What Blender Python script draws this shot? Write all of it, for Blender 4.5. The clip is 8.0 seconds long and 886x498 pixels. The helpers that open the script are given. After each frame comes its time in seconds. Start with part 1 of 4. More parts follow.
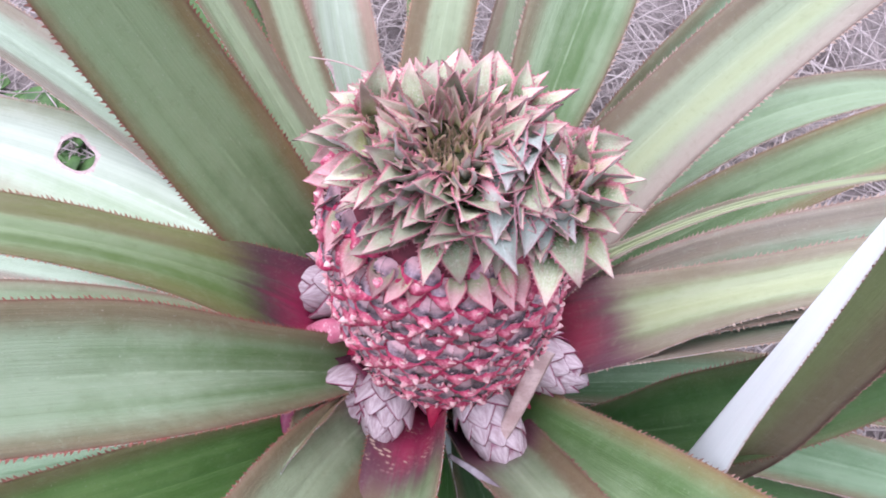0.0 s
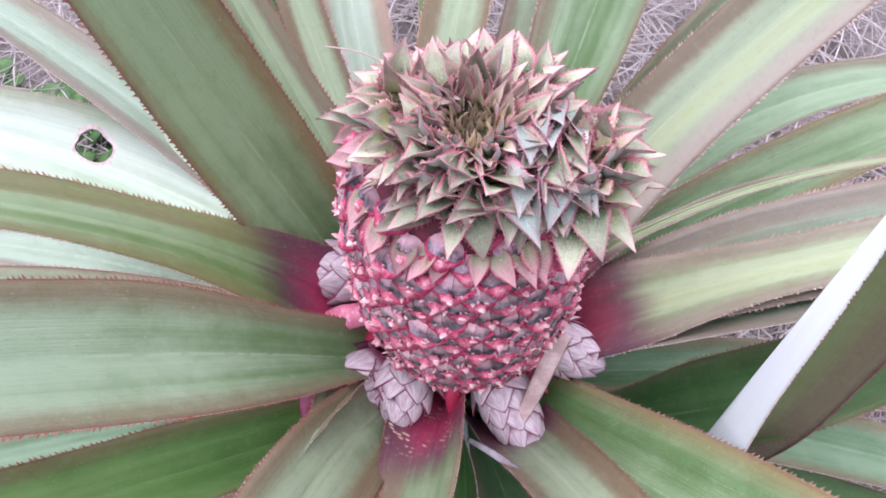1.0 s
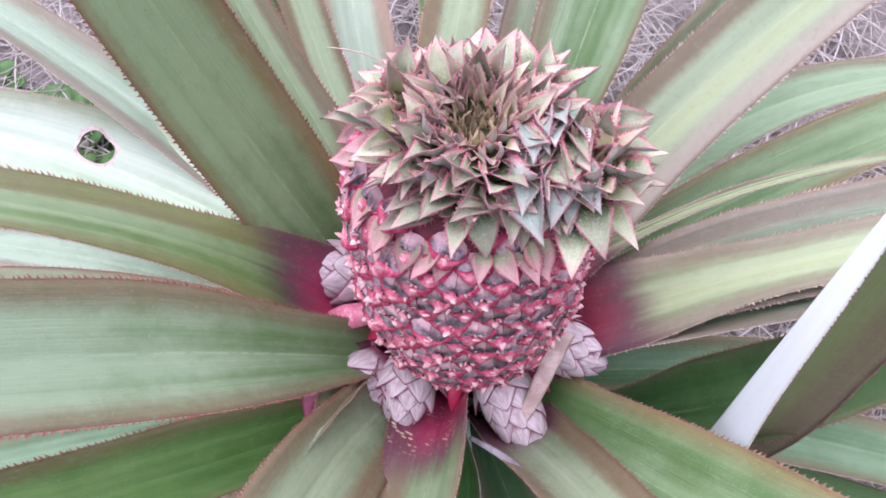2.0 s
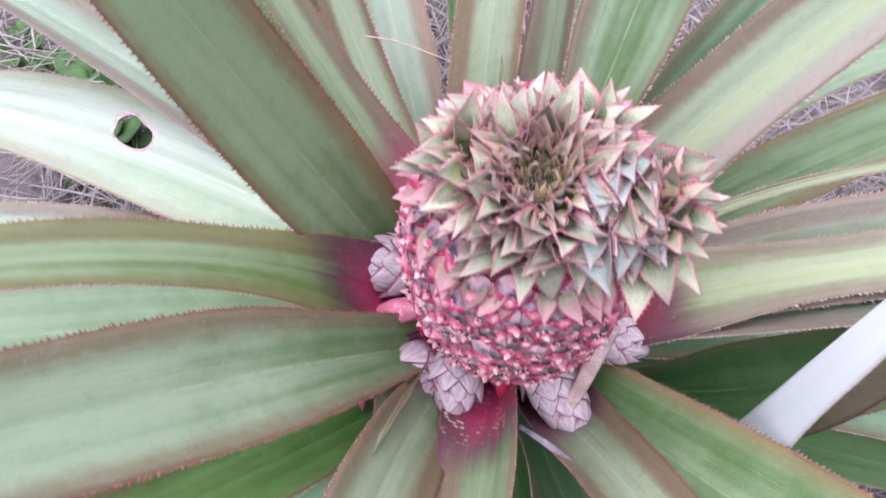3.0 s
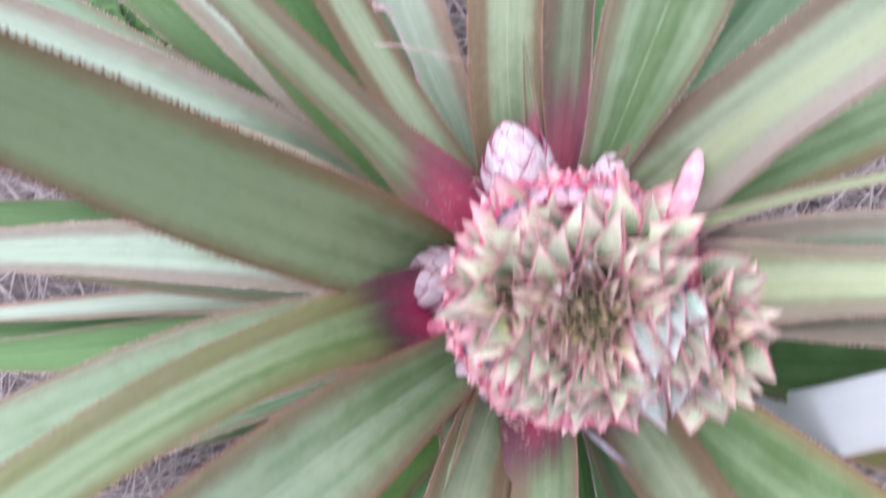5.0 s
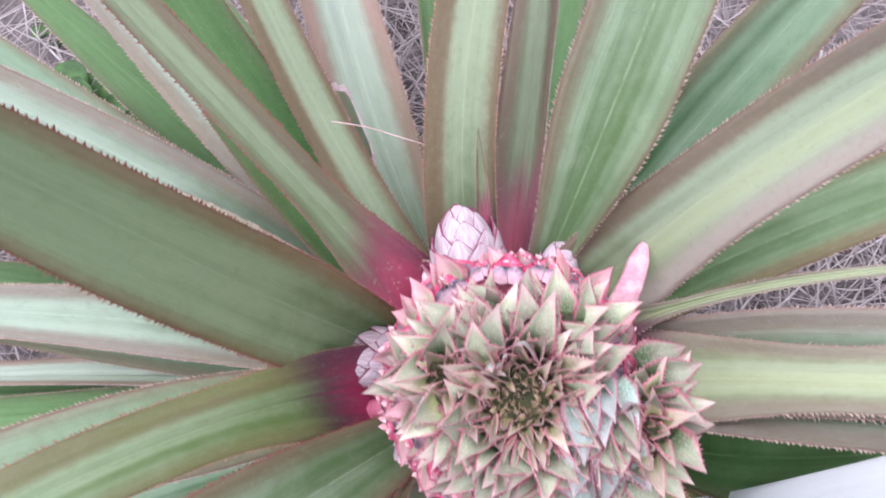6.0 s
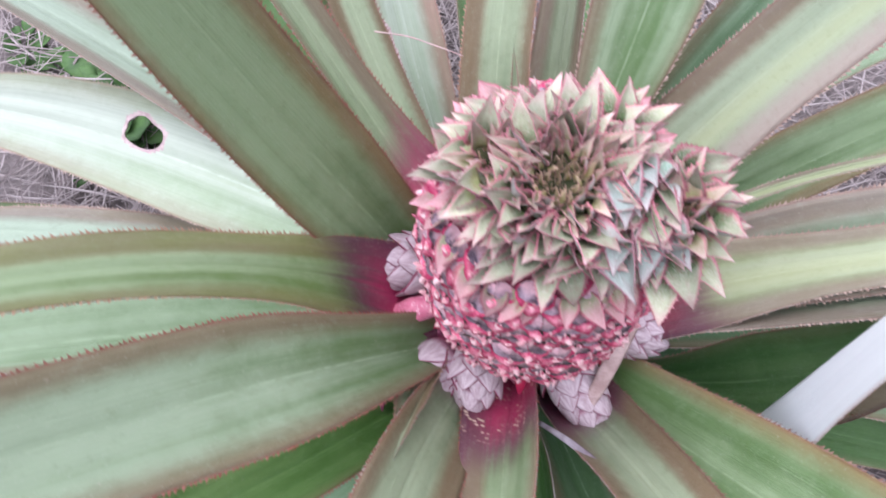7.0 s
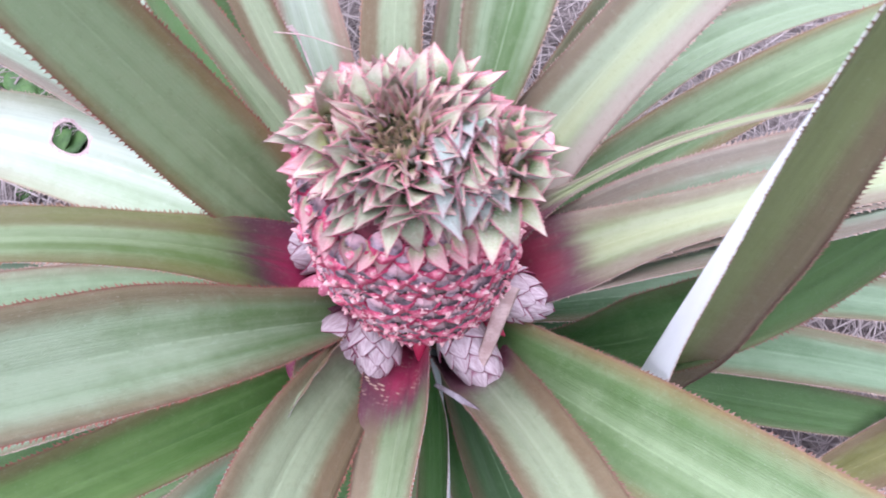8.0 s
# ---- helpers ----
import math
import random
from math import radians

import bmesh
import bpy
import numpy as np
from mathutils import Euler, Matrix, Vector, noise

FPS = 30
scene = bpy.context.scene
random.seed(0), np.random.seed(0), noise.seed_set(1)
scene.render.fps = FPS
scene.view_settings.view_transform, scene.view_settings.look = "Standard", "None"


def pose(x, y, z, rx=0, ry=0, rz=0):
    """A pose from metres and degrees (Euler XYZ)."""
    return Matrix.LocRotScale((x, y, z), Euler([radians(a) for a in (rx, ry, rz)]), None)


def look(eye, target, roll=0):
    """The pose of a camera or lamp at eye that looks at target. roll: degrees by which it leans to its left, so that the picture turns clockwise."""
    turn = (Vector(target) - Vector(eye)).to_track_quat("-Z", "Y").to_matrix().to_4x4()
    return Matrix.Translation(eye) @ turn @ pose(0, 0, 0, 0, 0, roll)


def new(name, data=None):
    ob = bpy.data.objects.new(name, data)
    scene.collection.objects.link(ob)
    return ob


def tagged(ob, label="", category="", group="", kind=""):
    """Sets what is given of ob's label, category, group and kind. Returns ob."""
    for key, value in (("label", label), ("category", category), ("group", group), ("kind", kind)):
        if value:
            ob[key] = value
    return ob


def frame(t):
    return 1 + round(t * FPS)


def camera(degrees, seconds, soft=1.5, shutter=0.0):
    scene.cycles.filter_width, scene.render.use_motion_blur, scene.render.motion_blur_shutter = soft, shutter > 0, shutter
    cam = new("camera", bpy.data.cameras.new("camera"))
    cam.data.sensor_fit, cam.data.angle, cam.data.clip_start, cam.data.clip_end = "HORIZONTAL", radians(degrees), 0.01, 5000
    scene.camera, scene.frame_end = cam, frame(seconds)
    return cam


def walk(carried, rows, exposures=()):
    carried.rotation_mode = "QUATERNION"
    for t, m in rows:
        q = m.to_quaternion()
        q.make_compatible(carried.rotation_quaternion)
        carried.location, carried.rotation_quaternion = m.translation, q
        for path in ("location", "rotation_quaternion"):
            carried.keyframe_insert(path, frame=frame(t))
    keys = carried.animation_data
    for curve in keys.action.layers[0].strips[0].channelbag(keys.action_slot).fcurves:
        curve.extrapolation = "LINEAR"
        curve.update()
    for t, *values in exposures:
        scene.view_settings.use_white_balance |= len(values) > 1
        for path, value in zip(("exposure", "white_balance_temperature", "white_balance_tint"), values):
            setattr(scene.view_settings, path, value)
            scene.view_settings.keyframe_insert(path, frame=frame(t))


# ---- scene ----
cam = camera(58.0, 8.0, soft=1.7, shutter=0.6)
METRES, EYE, TILT, LEAN, TURN = 0.46, 0.70, -64.0, 0.0, 0.0
EX, EY = 0.0, -0.165
ROWS = [
    (0.0, 0.0, 0.0, 0.0, 0.0, 0.0, -0.0),
    (0.5, -0.0107, -0.0068, -0.009, 0.49, 0.15, 0.52),
    (1.0, -0.0133, -0.0064, -0.0202, 0.45, 0.16, 0.3),
    (2.5, -0.0238, -0.014, -0.021, 0.4, 0.31, 0.54),
    (2.7, -0.034, -0.0142, 0.0099, 1.31, -5.19, 0.84),
    (3.0, -0.0641, -0.0262, 0.0957, 0.75, -6.76, 1.78),
    (3.2, -0.0655, -0.0109, 0.1336, 1.52, -9.88, 2.57),
    (3.5, -0.0743, 0.0218, 0.1855, 0.36, -12.7, 2.59),
    (3.8, -0.0739, 0.0289, 0.2229, -0.34, -13.96, 3.27),
    (4.0, -0.072, 0.0175, 0.2348, -0.37, -14.25, 3.56),
    (4.3, -0.0609, 0.0229, 0.2404, -1.21, -15.34, 5.05),
    (4.5, -0.0545, 0.0124, 0.3027, -0.15, -18.95, 7.32),
    (4.7, -0.0609, 0.026, 0.3162, 0.43, -22.34, 7.96),
    (4.9, -0.0457, 0.0345, 0.3435, 1.76, -21.99, 9.46),
    (5.0, -0.0478, 0.0503, 0.3718, 1.46, -21.77, 9.13),
    (5.2, -0.0182, 0.0657, 0.4049, 1.66, -19.98, 8.12),
    (6.4, -0.0478, 0.0362, 0.2726, -0.64, -12.43, 5.17),
    (6.5, -0.0576, 0.033, 0.243, -0.2, -11.34, 5.31),
    (6.8, -0.0788, -0.0025, 0.1539, 1.04, -9.58, 3.8),
    (7.0, -0.0712, -0.0154, 0.1172, 1.28, -8.18, 3.19),
    (7.2, -0.0586, -0.0217, 0.0819, 0.98, -7.86, 2.57),
    (7.3, -0.0565, -0.0318, 0.0687, 0.24, -7.89, 2.62),
    (7.5, -0.0334, -0.0435, 0.0569, -0.26, -7.42, 2.56),
    (7.7, -0.0087, -0.0881, 0.0623, -1.09, -6.99, 3.5),
    (8.0, 0.0405, -0.1031, 0.056, -0.23, -6.5, 5.32),
]
walk(cam, [(t, pose(EX, EY, EYE, TILT, LEAN, TURN) @ pose(METRES * x, METRES * y, METRES * z, 90 + pitch, roll, yaw)) for t, x, y, z, yaw, pitch, roll in ROWS],
     exposures=[(0.0, 1.07, 5700, 20), (2.5, 1.06, 5700, 20), (3.5, 0.98, 5750, 20), (4.5, 0.99, 5750, 19), (5.0, 1.02, 5700, 18), (6.6, 0.91, 5750, 18), (7.5, 1.07, 5650, 19), (8.0, 1.16, 5600, 22)])

# ---- light ----
world = bpy.data.worlds.new("overcast_sky")
scene.world = world
world.use_nodes = True
wn, wl = world.node_tree.nodes, world.node_tree.links
sky = wn.new("ShaderNodeTexSky")
sky.sky_type, sky.sun_disc = "NISHITA", False
sky.sun_elevation, sky.sun_rotation = radians(75), radians(-43)
sky.air_density, sky.dust_density, sky.ozone_density = 1.0, 6.0, 1.0
grey = wn.new("ShaderNodeHueSaturation")
grey.inputs["Saturation"].default_value = 0.5
wl.new(sky.outputs["Color"], grey.inputs["Color"])
wl.new(grey.outputs["Color"], wn["Background"].inputs["Color"])
wn["Background"].inputs["Strength"].default_value = 0.05
sun = new("sun", bpy.data.lights.new("sun", "SUN"))
sun.data.energy, sun.data.angle, sun.data.color = 3.55, radians(104), (1.0, 0.985, 0.99)
sun.matrix_world = look((-0.30, 0.32, 1.65), (0, 0, 0))


# ---- materials ----
class Nodes:
    """A short way to write a node tree."""

    def __init__(self, name):
        self.mat = bpy.data.materials.new(name)
        self.mat.use_nodes = True
        self.tree = self.mat.node_tree
        self.bsdf = self.tree.nodes["Principled BSDF"]

    def add(self, kind, **props):
        node = self.tree.nodes.new(kind)
        for key, value in props.items():
            if key == "operation":
                node.operation = value
            elif key == "blend":
                node.blend_type = value
            elif key == "feature":
                node.feature = value
        return node

    def put(self, socket, value):
        if hasattr(value, "links"):
            self.tree.links.new(value, socket)
        elif isinstance(value, (tuple, list)) and len(value) == 3 and socket.type == "RGBA":
            socket.default_value = (*value, 1)
        else:
            socket.default_value = value

    def maths(self, operation, a, b=0.0, clamp=False):
        node = self.add("ShaderNodeMath", operation=operation)
        node.use_clamp = clamp
        self.put(node.inputs[0], a)
        self.put(node.inputs[1], b)
        return node.outputs[0]

    def step(self, value, low, high):
        node = self.add("ShaderNodeMapRange")
        node.interpolation_type = "SMOOTHSTEP"
        self.put(node.inputs["Value"], value)
        self.put(node.inputs["From Min"], low)
        self.put(node.inputs["From Max"], high)
        return node.outputs["Result"]

    def mix(self, factor, a, b, blend="MIX"):
        node = self.add("ShaderNodeMix", blend=blend)
        node.data_type = "RGBA"
        node.blend_type = blend
        self.put(node.inputs["Factor"], factor)
        self.put(node.inputs[6], a)
        self.put(node.inputs[7], b)
        return node.outputs[2]

    def noise(self, vector, scale, detail=4.0, rough=0.55):
        node = self.add("ShaderNodeTexNoise")
        self.put(node.inputs["Vector"], vector)
        node.inputs["Scale"].default_value = scale
        node.inputs["Detail"].default_value = detail
        node.inputs["Roughness"].default_value = rough
        return node.outputs["Fac"]

    def scaled(self, vector, x, y, z):
        node = self.add("ShaderNodeVectorMath", operation="MULTIPLY")
        self.put(node.inputs[0], vector)
        node.inputs[1].default_value = (x, y, z)
        return node.outputs[0]

    def shifted(self, vector, shift):
        node = self.add("ShaderNodeVectorMath", operation="ADD")
        self.put(node.inputs[0], vector)
        self.put(node.inputs[1], shift)
        return node.outputs[0]

    def bump(self, height, strength, distance):
        node = self.add("ShaderNodeBump")
        node.inputs["Strength"].default_value = strength
        node.inputs["Distance"].default_value = distance
        self.put(node.inputs["Height"], height)
        self.put(self.bsdf.inputs["Normal"], node.outputs["Normal"])

    def finish(self, colour, rough=0.5, spec=0.5, felt=0.0):
        self.put(self.bsdf.inputs["Base Color"], colour)
        self.put(self.bsdf.inputs["Roughness"], rough)
        self.put(self.bsdf.inputs["Specular IOR Level"], spec)
        self.bsdf.inputs["Sheen Weight"].default_value = felt
        return self.mat


def uv_of(n):
    """Length (0 to 1) and breadth (-1 to 1) of a blade, and a place on it that differs from blade to blade."""
    uv = n.add("ShaderNodeUVMap")
    split = n.add("ShaderNodeSeparateXYZ")
    n.put(split.inputs[0], uv.outputs[0])
    across = n.maths("MULTIPLY_ADD", split.outputs["Y"], 2.0)
    across.node.inputs[2].default_value = -1.0
    info = n.add("ShaderNodeObjectInfo")
    shift = n.maths("MULTIPLY", info.outputs["Random"], 37.0)
    return split.outputs["X"], across, n.shifted(uv.outputs[0], shift), info.outputs["Random"]


def blade_material(name, centre, pale, margin, red=0.0, purple=0.05, brown=0.8, brown_from=0.62, spots=0.0, stripe=0.14, lop=0.0, band=0.0, rough=0.36, wine=(0.33, 0.03, 0.105), mauve=(0.215, 0.16, 0.10), worn=1.0, dusk=(0.15, 0.065, 0.085), fringe=None):
    """Skin of a leaf: soft bands along its length, bronze margins that fade inwards, a wine-red foot, scurf and grazed flecks."""
    n = Nodes(name)
    along, across, place, chance = uv_of(n)
    side = n.maths("ABSOLUTE", across)
    lines = n.noise(n.scaled(place, 2.5, 85, 1), 1.0, 3, 0.6)
    bands = n.noise(n.scaled(place, 1.2, 7, 1), 1.0, 2)
    cloud = n.noise(n.scaled(place, 22, 3.0, 1), 1.0, 4)
    mottle = n.noise(n.scaled(place, 75, 11, 1), 1.0, 5, 0.7)
    grit = n.noise(n.scaled(place, 420, 44, 1), 1.0, 4, 0.7)
    fibre = n.noise(n.scaled(place, 14, 420, 1), 1.0, 2)
    soft = n.noise(n.scaled(place, 0.9, 2.6, 1), 1.0, 2)
    # darker foot, paler tip and channel: bloom, plus leaf-base shade painted in
    tip_light = n.maths("ADD", soft, n.maths("MULTIPLY", n.maths("SUBTRACT", along, 0.25), 1.35))
    tip_light = n.maths("ADD", tip_light, n.maths("MULTIPLY", n.maths("SUBTRACT", bands, 0.5), 0.55))
    tip_light = n.maths("ADD", tip_light, n.maths("MULTIPLY", n.maths("SUBTRACT", cloud, 0.5), 0.5))
    colour = n.mix(n.step(tip_light, 0.15, 0.95), centre, pale)
    colour = n.mix(n.maths("MULTIPLY", n.step(lines, 0.40, 0.72), stripe), colour, tuple(0.72 * c for c in centre))
    rib = n.maths("MULTIPLY", n.maths("SUBTRACT", 1.0, n.step(n.maths("ABSOLUTE", n.maths("ADD", across, n.maths("MULTIPLY", n.maths("SUBTRACT", bands, 0.45), 0.3))), 0.0, 0.05)), n.step(mottle, 0.36, 0.6))
    colour = n.mix(n.maths("MULTIPLY", rib, 0.5), colour, tuple(min(1, 1.2 * c + 0.03) for c in pale))
    if band:
        lit = n.maths("SUBTRACT", 1.0, n.step(n.maths("ABSOLUTE", n.maths("SUBTRACT", across, band)), 0.0, 0.42))
        colour = n.mix(n.maths("MULTIPLY", lit, 0.5), colour, (0.47, 0.51, 0.28))
    wander = n.maths("ADD", n.maths("ADD", side, n.maths("MULTIPLY", across, lop)), n.maths("MULTIPLY", n.maths("SUBTRACT", n.noise(n.scaled(place, 1.2, 2.5, 1), 1.0, 2), 0.5), 0.3))
    wander = n.maths("ADD", wander, n.maths("MULTIPLY", n.maths("SUBTRACT", mottle, 0.5), 0.14))
    edge = n.maths("MULTIPLY", n.step(wander, brown_from - 0.22, brown_from + 0.17), brown)
    rust = n.mix(n.maths("MULTIPLY", n.step(n.maths("ADD", lines, soft), 0.75, 1.25), 0.6), margin, tuple(0.66 * c for c in margin))
    rust = n.mix(n.maths("MULTIPLY", n.step(n.noise(n.scaled(place, 5, 3, 1), 1.0, 4, 0.6), 0.36, 0.68), 0.7), rust, mauve)
    colour = n.mix(edge, colour, rust)
    if fringe:
        drawn = n.maths("MULTIPLY", across, -1.0 if lop > 0 else 1.0)
        colour = n.mix(n.maths("MULTIPLY", n.step(n.maths("ADD", drawn, n.maths("MULTIPLY", n.maths("SUBTRACT", mottle, 0.5), 0.2)), 0.32, 0.72), 0.8), colour, fringe)
    # the thickened rim itself
    colour = n.mix(n.maths("MULTIPLY", n.step(side, 0.93, 0.99), 0.6), colour, tuple(0.5 * c + d for c, d in zip(margin, (0.15, 0.06, 0.05))))
    if red:
        front = n.maths("ADD", along, n.maths("ADD", n.maths("MULTIPLY", n.maths("SUBTRACT", bands, 0.5), 0.08), n.maths("MULTIPLY", across, 0.025)))
        front = n.maths("ADD", front, n.maths("MULTIPLY", n.maths("SUBTRACT", lines, 0.5), 0.05))
        colour = n.mix(n.maths("MULTIPLY", n.maths("SUBTRACT", 1.0, n.step(front, red - 0.03, red + purple)), 0.95), colour, dusk)
        foot = n.mix(n.step(n.maths("ADD", across, n.maths("MULTIPLY", n.maths("SUBTRACT", cloud, 0.5), 0.5)), -1.0, -0.2), (0.095, 0.028, 0.05), wine)
        foot = n.mix(n.maths("MULTIPLY", n.step(lines, 0.45, 0.75), 0.35), foot, tuple(0.6 * c for c in wine))
        colour = n.mix(n.maths("MULTIPLY", n.maths("SUBTRACT", 1.0, n.step(front, red - 0.09, red + 0.0)), 0.92), colour, foot)
    if spots:
        cell = n.add("ShaderNodeTexVoronoi")
        n.put(cell.inputs["Vector"], n.shifted(n.scaled(place, 150, 15, 1), n.scaled(n.add("ShaderNodeTexCoord").outputs["Object"], 60, 60, 60)))
        cell.inputs["Scale"].default_value = 1.0
        fleck = n.maths("SUBTRACT", 1.0, n.step(n.maths("ADD", cell.outputs["Distance"], n.maths("MULTIPLY", n.maths("SUBTRACT", grit, 0.5), 0.5)), 0.22, 0.40))
        patch = n.maths("MULTIPLY", n.step(n.noise(n.scaled(place, 34, 4, 1), 1.0, 3), 0.44, 0.62), n.maths("SUBTRACT", 1.0, n.step(along, spots - 0.05, spots)))
        colour = n.mix(n.maths("MULTIPLY", n.maths("MULTIPLY", fleck, patch), 0.85), colour, (0.62, 0.47, 0.36))
    # mottling, dry scratches, scurf
    colour = n.mix(n.maths("MULTIPLY", n.step(mottle, 0.50, 0.78), 0.22 * worn), colour, tuple(0.5 * c + d for c, d in zip(centre, (0.025, 0.012, 0.0))))
    colour = n.mix(n.maths("MULTIPLY", n.maths("SUBTRACT", 1.0, n.step(mottle, 0.26, 0.48)), 0.20), colour, tuple(0.85 * c + 0.06 for c in pale))
    scratch = n.maths("MULTIPLY", n.step(n.noise(n.scaled(place, 9, 150, 1), 1.0, 3, 0.6), 0.63, 0.72), n.step(n.noise(n.scaled(place, 16, 3, 1), 1.0, 3), 0.5, 0.68))
    colour = n.mix(n.maths("MULTIPLY", scratch, 0.35 * (0.3 + 0.7 * min(1, 2 * worn))), colour, (0.52, 0.54, 0.46))
    colour = n.mix(n.maths("MULTIPLY", n.step(grit, 0.58, 0.76), 0.30 * (0.2 + 0.8 * min(1, 2 * worn))), colour, (0.55, 0.56, 0.50))
    graze = n.maths("MULTIPLY", n.step(n.noise(n.scaled(place, 90, 11, 1), 1.0, 5, 0.75), 0.66, 0.74), n.step(side, 0.25, 0.8))
    colour = n.mix(n.maths("MULTIPLY", graze, 0.5 * worn), colour, (0.50, 0.44, 0.38))
    pock = n.maths("MULTIPLY", n.step(n.noise(n.scaled(place, 260, 30, 1), 1.0, 3, 0.6), 0.70, 0.77), n.step(cloud, 0.48, 0.62))
    colour = n.mix(n.maths("MULTIPLY", pock, 0.6 * worn), colour, (0.09, 0.06, 0.035))
    tone = n.add("ShaderNodeHueSaturation")
    n.put(tone.inputs["Color"], colour)
    n.put(tone.inputs["Value"], n.maths("MULTIPLY_ADD", chance, 0.22))
    tone.inputs["Value"].links[0].from_node.inputs[2].default_value = 0.89
    n.bump(n.maths("ADD", n.maths("ADD", fibre, n.maths("MULTIPLY", lines, 1.6)), n.maths("MULTIPLY", mottle, 1.4)), 0.5, 0.0008)
    gloss = n.maths("MULTIPLY_ADD", mottle, 0.3)
    gloss.node.inputs[2].default_value = rough - 0.15
    return n.finish(tone.outputs["Color"], gloss, 0.34, 0.0 if worn else 0.35)


def plain_material(name, low, high, scale, rough=0.6, relief=0.3, distance=0.0005, spec=0.4, fleck=None):
    n = Nodes(name)
    where = n.add("ShaderNodeTexCoord").outputs["Object"]
    info = n.add("ShaderNodeObjectInfo")
    where = n.shifted(where, info.outputs["Random"])
    coarse = n.noise(where, scale, 4)
    fine = n.noise(where, scale * 7, 4, 0.65)
    colour = n.mix(n.step(coarse, 0.3, 0.7), low, high)
    colour = n.mix(n.maths("MULTIPLY", n.step(fine, 0.45, 0.75), 0.35), colour, tuple(0.55 * c for c in low))
    if fleck:
        colour = n.mix(n.maths("MULTIPLY", n.step(n.noise(where, scale * 3, 4, 0.7), 0.55, 0.7), 0.7), colour, fleck)
    n.bump(fine, relief, distance)
    return n.finish(colour, rough, spec)


GREEN, PALE_GREEN, RUSSET = (0.088, 0.158, 0.048), (0.275, 0.365, 0.20), (0.25, 0.175, 0.075)
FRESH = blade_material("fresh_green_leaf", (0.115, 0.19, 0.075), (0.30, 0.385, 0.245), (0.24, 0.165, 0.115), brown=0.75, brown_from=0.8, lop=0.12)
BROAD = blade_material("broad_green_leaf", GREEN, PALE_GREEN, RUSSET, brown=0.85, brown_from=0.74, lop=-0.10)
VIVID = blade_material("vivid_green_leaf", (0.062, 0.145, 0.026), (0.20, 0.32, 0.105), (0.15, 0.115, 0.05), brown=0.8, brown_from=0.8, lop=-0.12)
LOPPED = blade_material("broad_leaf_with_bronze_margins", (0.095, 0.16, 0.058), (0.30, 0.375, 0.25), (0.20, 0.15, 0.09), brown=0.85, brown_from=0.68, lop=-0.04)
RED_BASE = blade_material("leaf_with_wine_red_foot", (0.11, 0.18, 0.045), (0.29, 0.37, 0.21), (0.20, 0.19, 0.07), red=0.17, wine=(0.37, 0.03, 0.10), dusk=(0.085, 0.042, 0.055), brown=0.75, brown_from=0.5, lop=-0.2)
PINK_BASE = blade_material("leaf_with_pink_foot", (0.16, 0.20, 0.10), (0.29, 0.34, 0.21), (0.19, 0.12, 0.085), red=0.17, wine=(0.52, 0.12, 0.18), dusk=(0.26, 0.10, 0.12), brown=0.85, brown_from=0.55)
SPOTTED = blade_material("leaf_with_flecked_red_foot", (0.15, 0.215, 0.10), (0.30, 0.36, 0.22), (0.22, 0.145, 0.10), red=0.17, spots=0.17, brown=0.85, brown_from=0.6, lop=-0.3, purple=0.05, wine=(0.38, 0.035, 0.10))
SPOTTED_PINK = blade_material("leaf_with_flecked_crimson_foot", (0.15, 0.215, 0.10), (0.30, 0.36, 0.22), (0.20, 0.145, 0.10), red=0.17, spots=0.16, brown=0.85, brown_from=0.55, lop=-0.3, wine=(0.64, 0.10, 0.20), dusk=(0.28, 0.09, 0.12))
# green darkened to stand for the shade on low and overhung leaves
SHADED = blade_material("shaded_green_leaf", (0.035, 0.10, 0.02), (0.11, 0.20, 0.07), (0.10, 0.12, 0.055), brown=0.45, brown_from=0.8)
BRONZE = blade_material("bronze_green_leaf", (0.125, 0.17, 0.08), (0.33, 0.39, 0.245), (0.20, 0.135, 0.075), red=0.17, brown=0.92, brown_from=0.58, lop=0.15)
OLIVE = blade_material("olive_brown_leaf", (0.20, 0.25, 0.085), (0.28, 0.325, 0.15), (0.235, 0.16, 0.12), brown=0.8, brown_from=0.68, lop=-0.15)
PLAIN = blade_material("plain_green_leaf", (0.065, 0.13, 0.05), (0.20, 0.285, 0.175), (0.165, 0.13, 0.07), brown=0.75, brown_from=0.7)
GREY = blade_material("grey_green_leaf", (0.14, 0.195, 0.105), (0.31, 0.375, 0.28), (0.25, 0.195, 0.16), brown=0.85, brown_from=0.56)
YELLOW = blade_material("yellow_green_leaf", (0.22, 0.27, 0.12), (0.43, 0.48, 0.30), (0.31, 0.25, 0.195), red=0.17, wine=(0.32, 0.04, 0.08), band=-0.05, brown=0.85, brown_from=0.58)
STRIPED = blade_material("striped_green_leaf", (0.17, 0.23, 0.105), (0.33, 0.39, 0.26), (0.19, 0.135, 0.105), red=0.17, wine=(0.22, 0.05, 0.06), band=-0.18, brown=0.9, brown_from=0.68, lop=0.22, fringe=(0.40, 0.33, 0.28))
PALE = blade_material("pale_whitish_leaf", (0.29, 0.37, 0.23), (0.50, 0.55, 0.45), (0.30, 0.32, 0.18), brown=0.6, brown_from=0.72, stripe=0.2, rough=0.5, worn=0.5)
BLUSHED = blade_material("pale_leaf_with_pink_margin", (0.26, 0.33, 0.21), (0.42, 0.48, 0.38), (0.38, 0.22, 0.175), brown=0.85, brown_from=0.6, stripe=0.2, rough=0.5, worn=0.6)
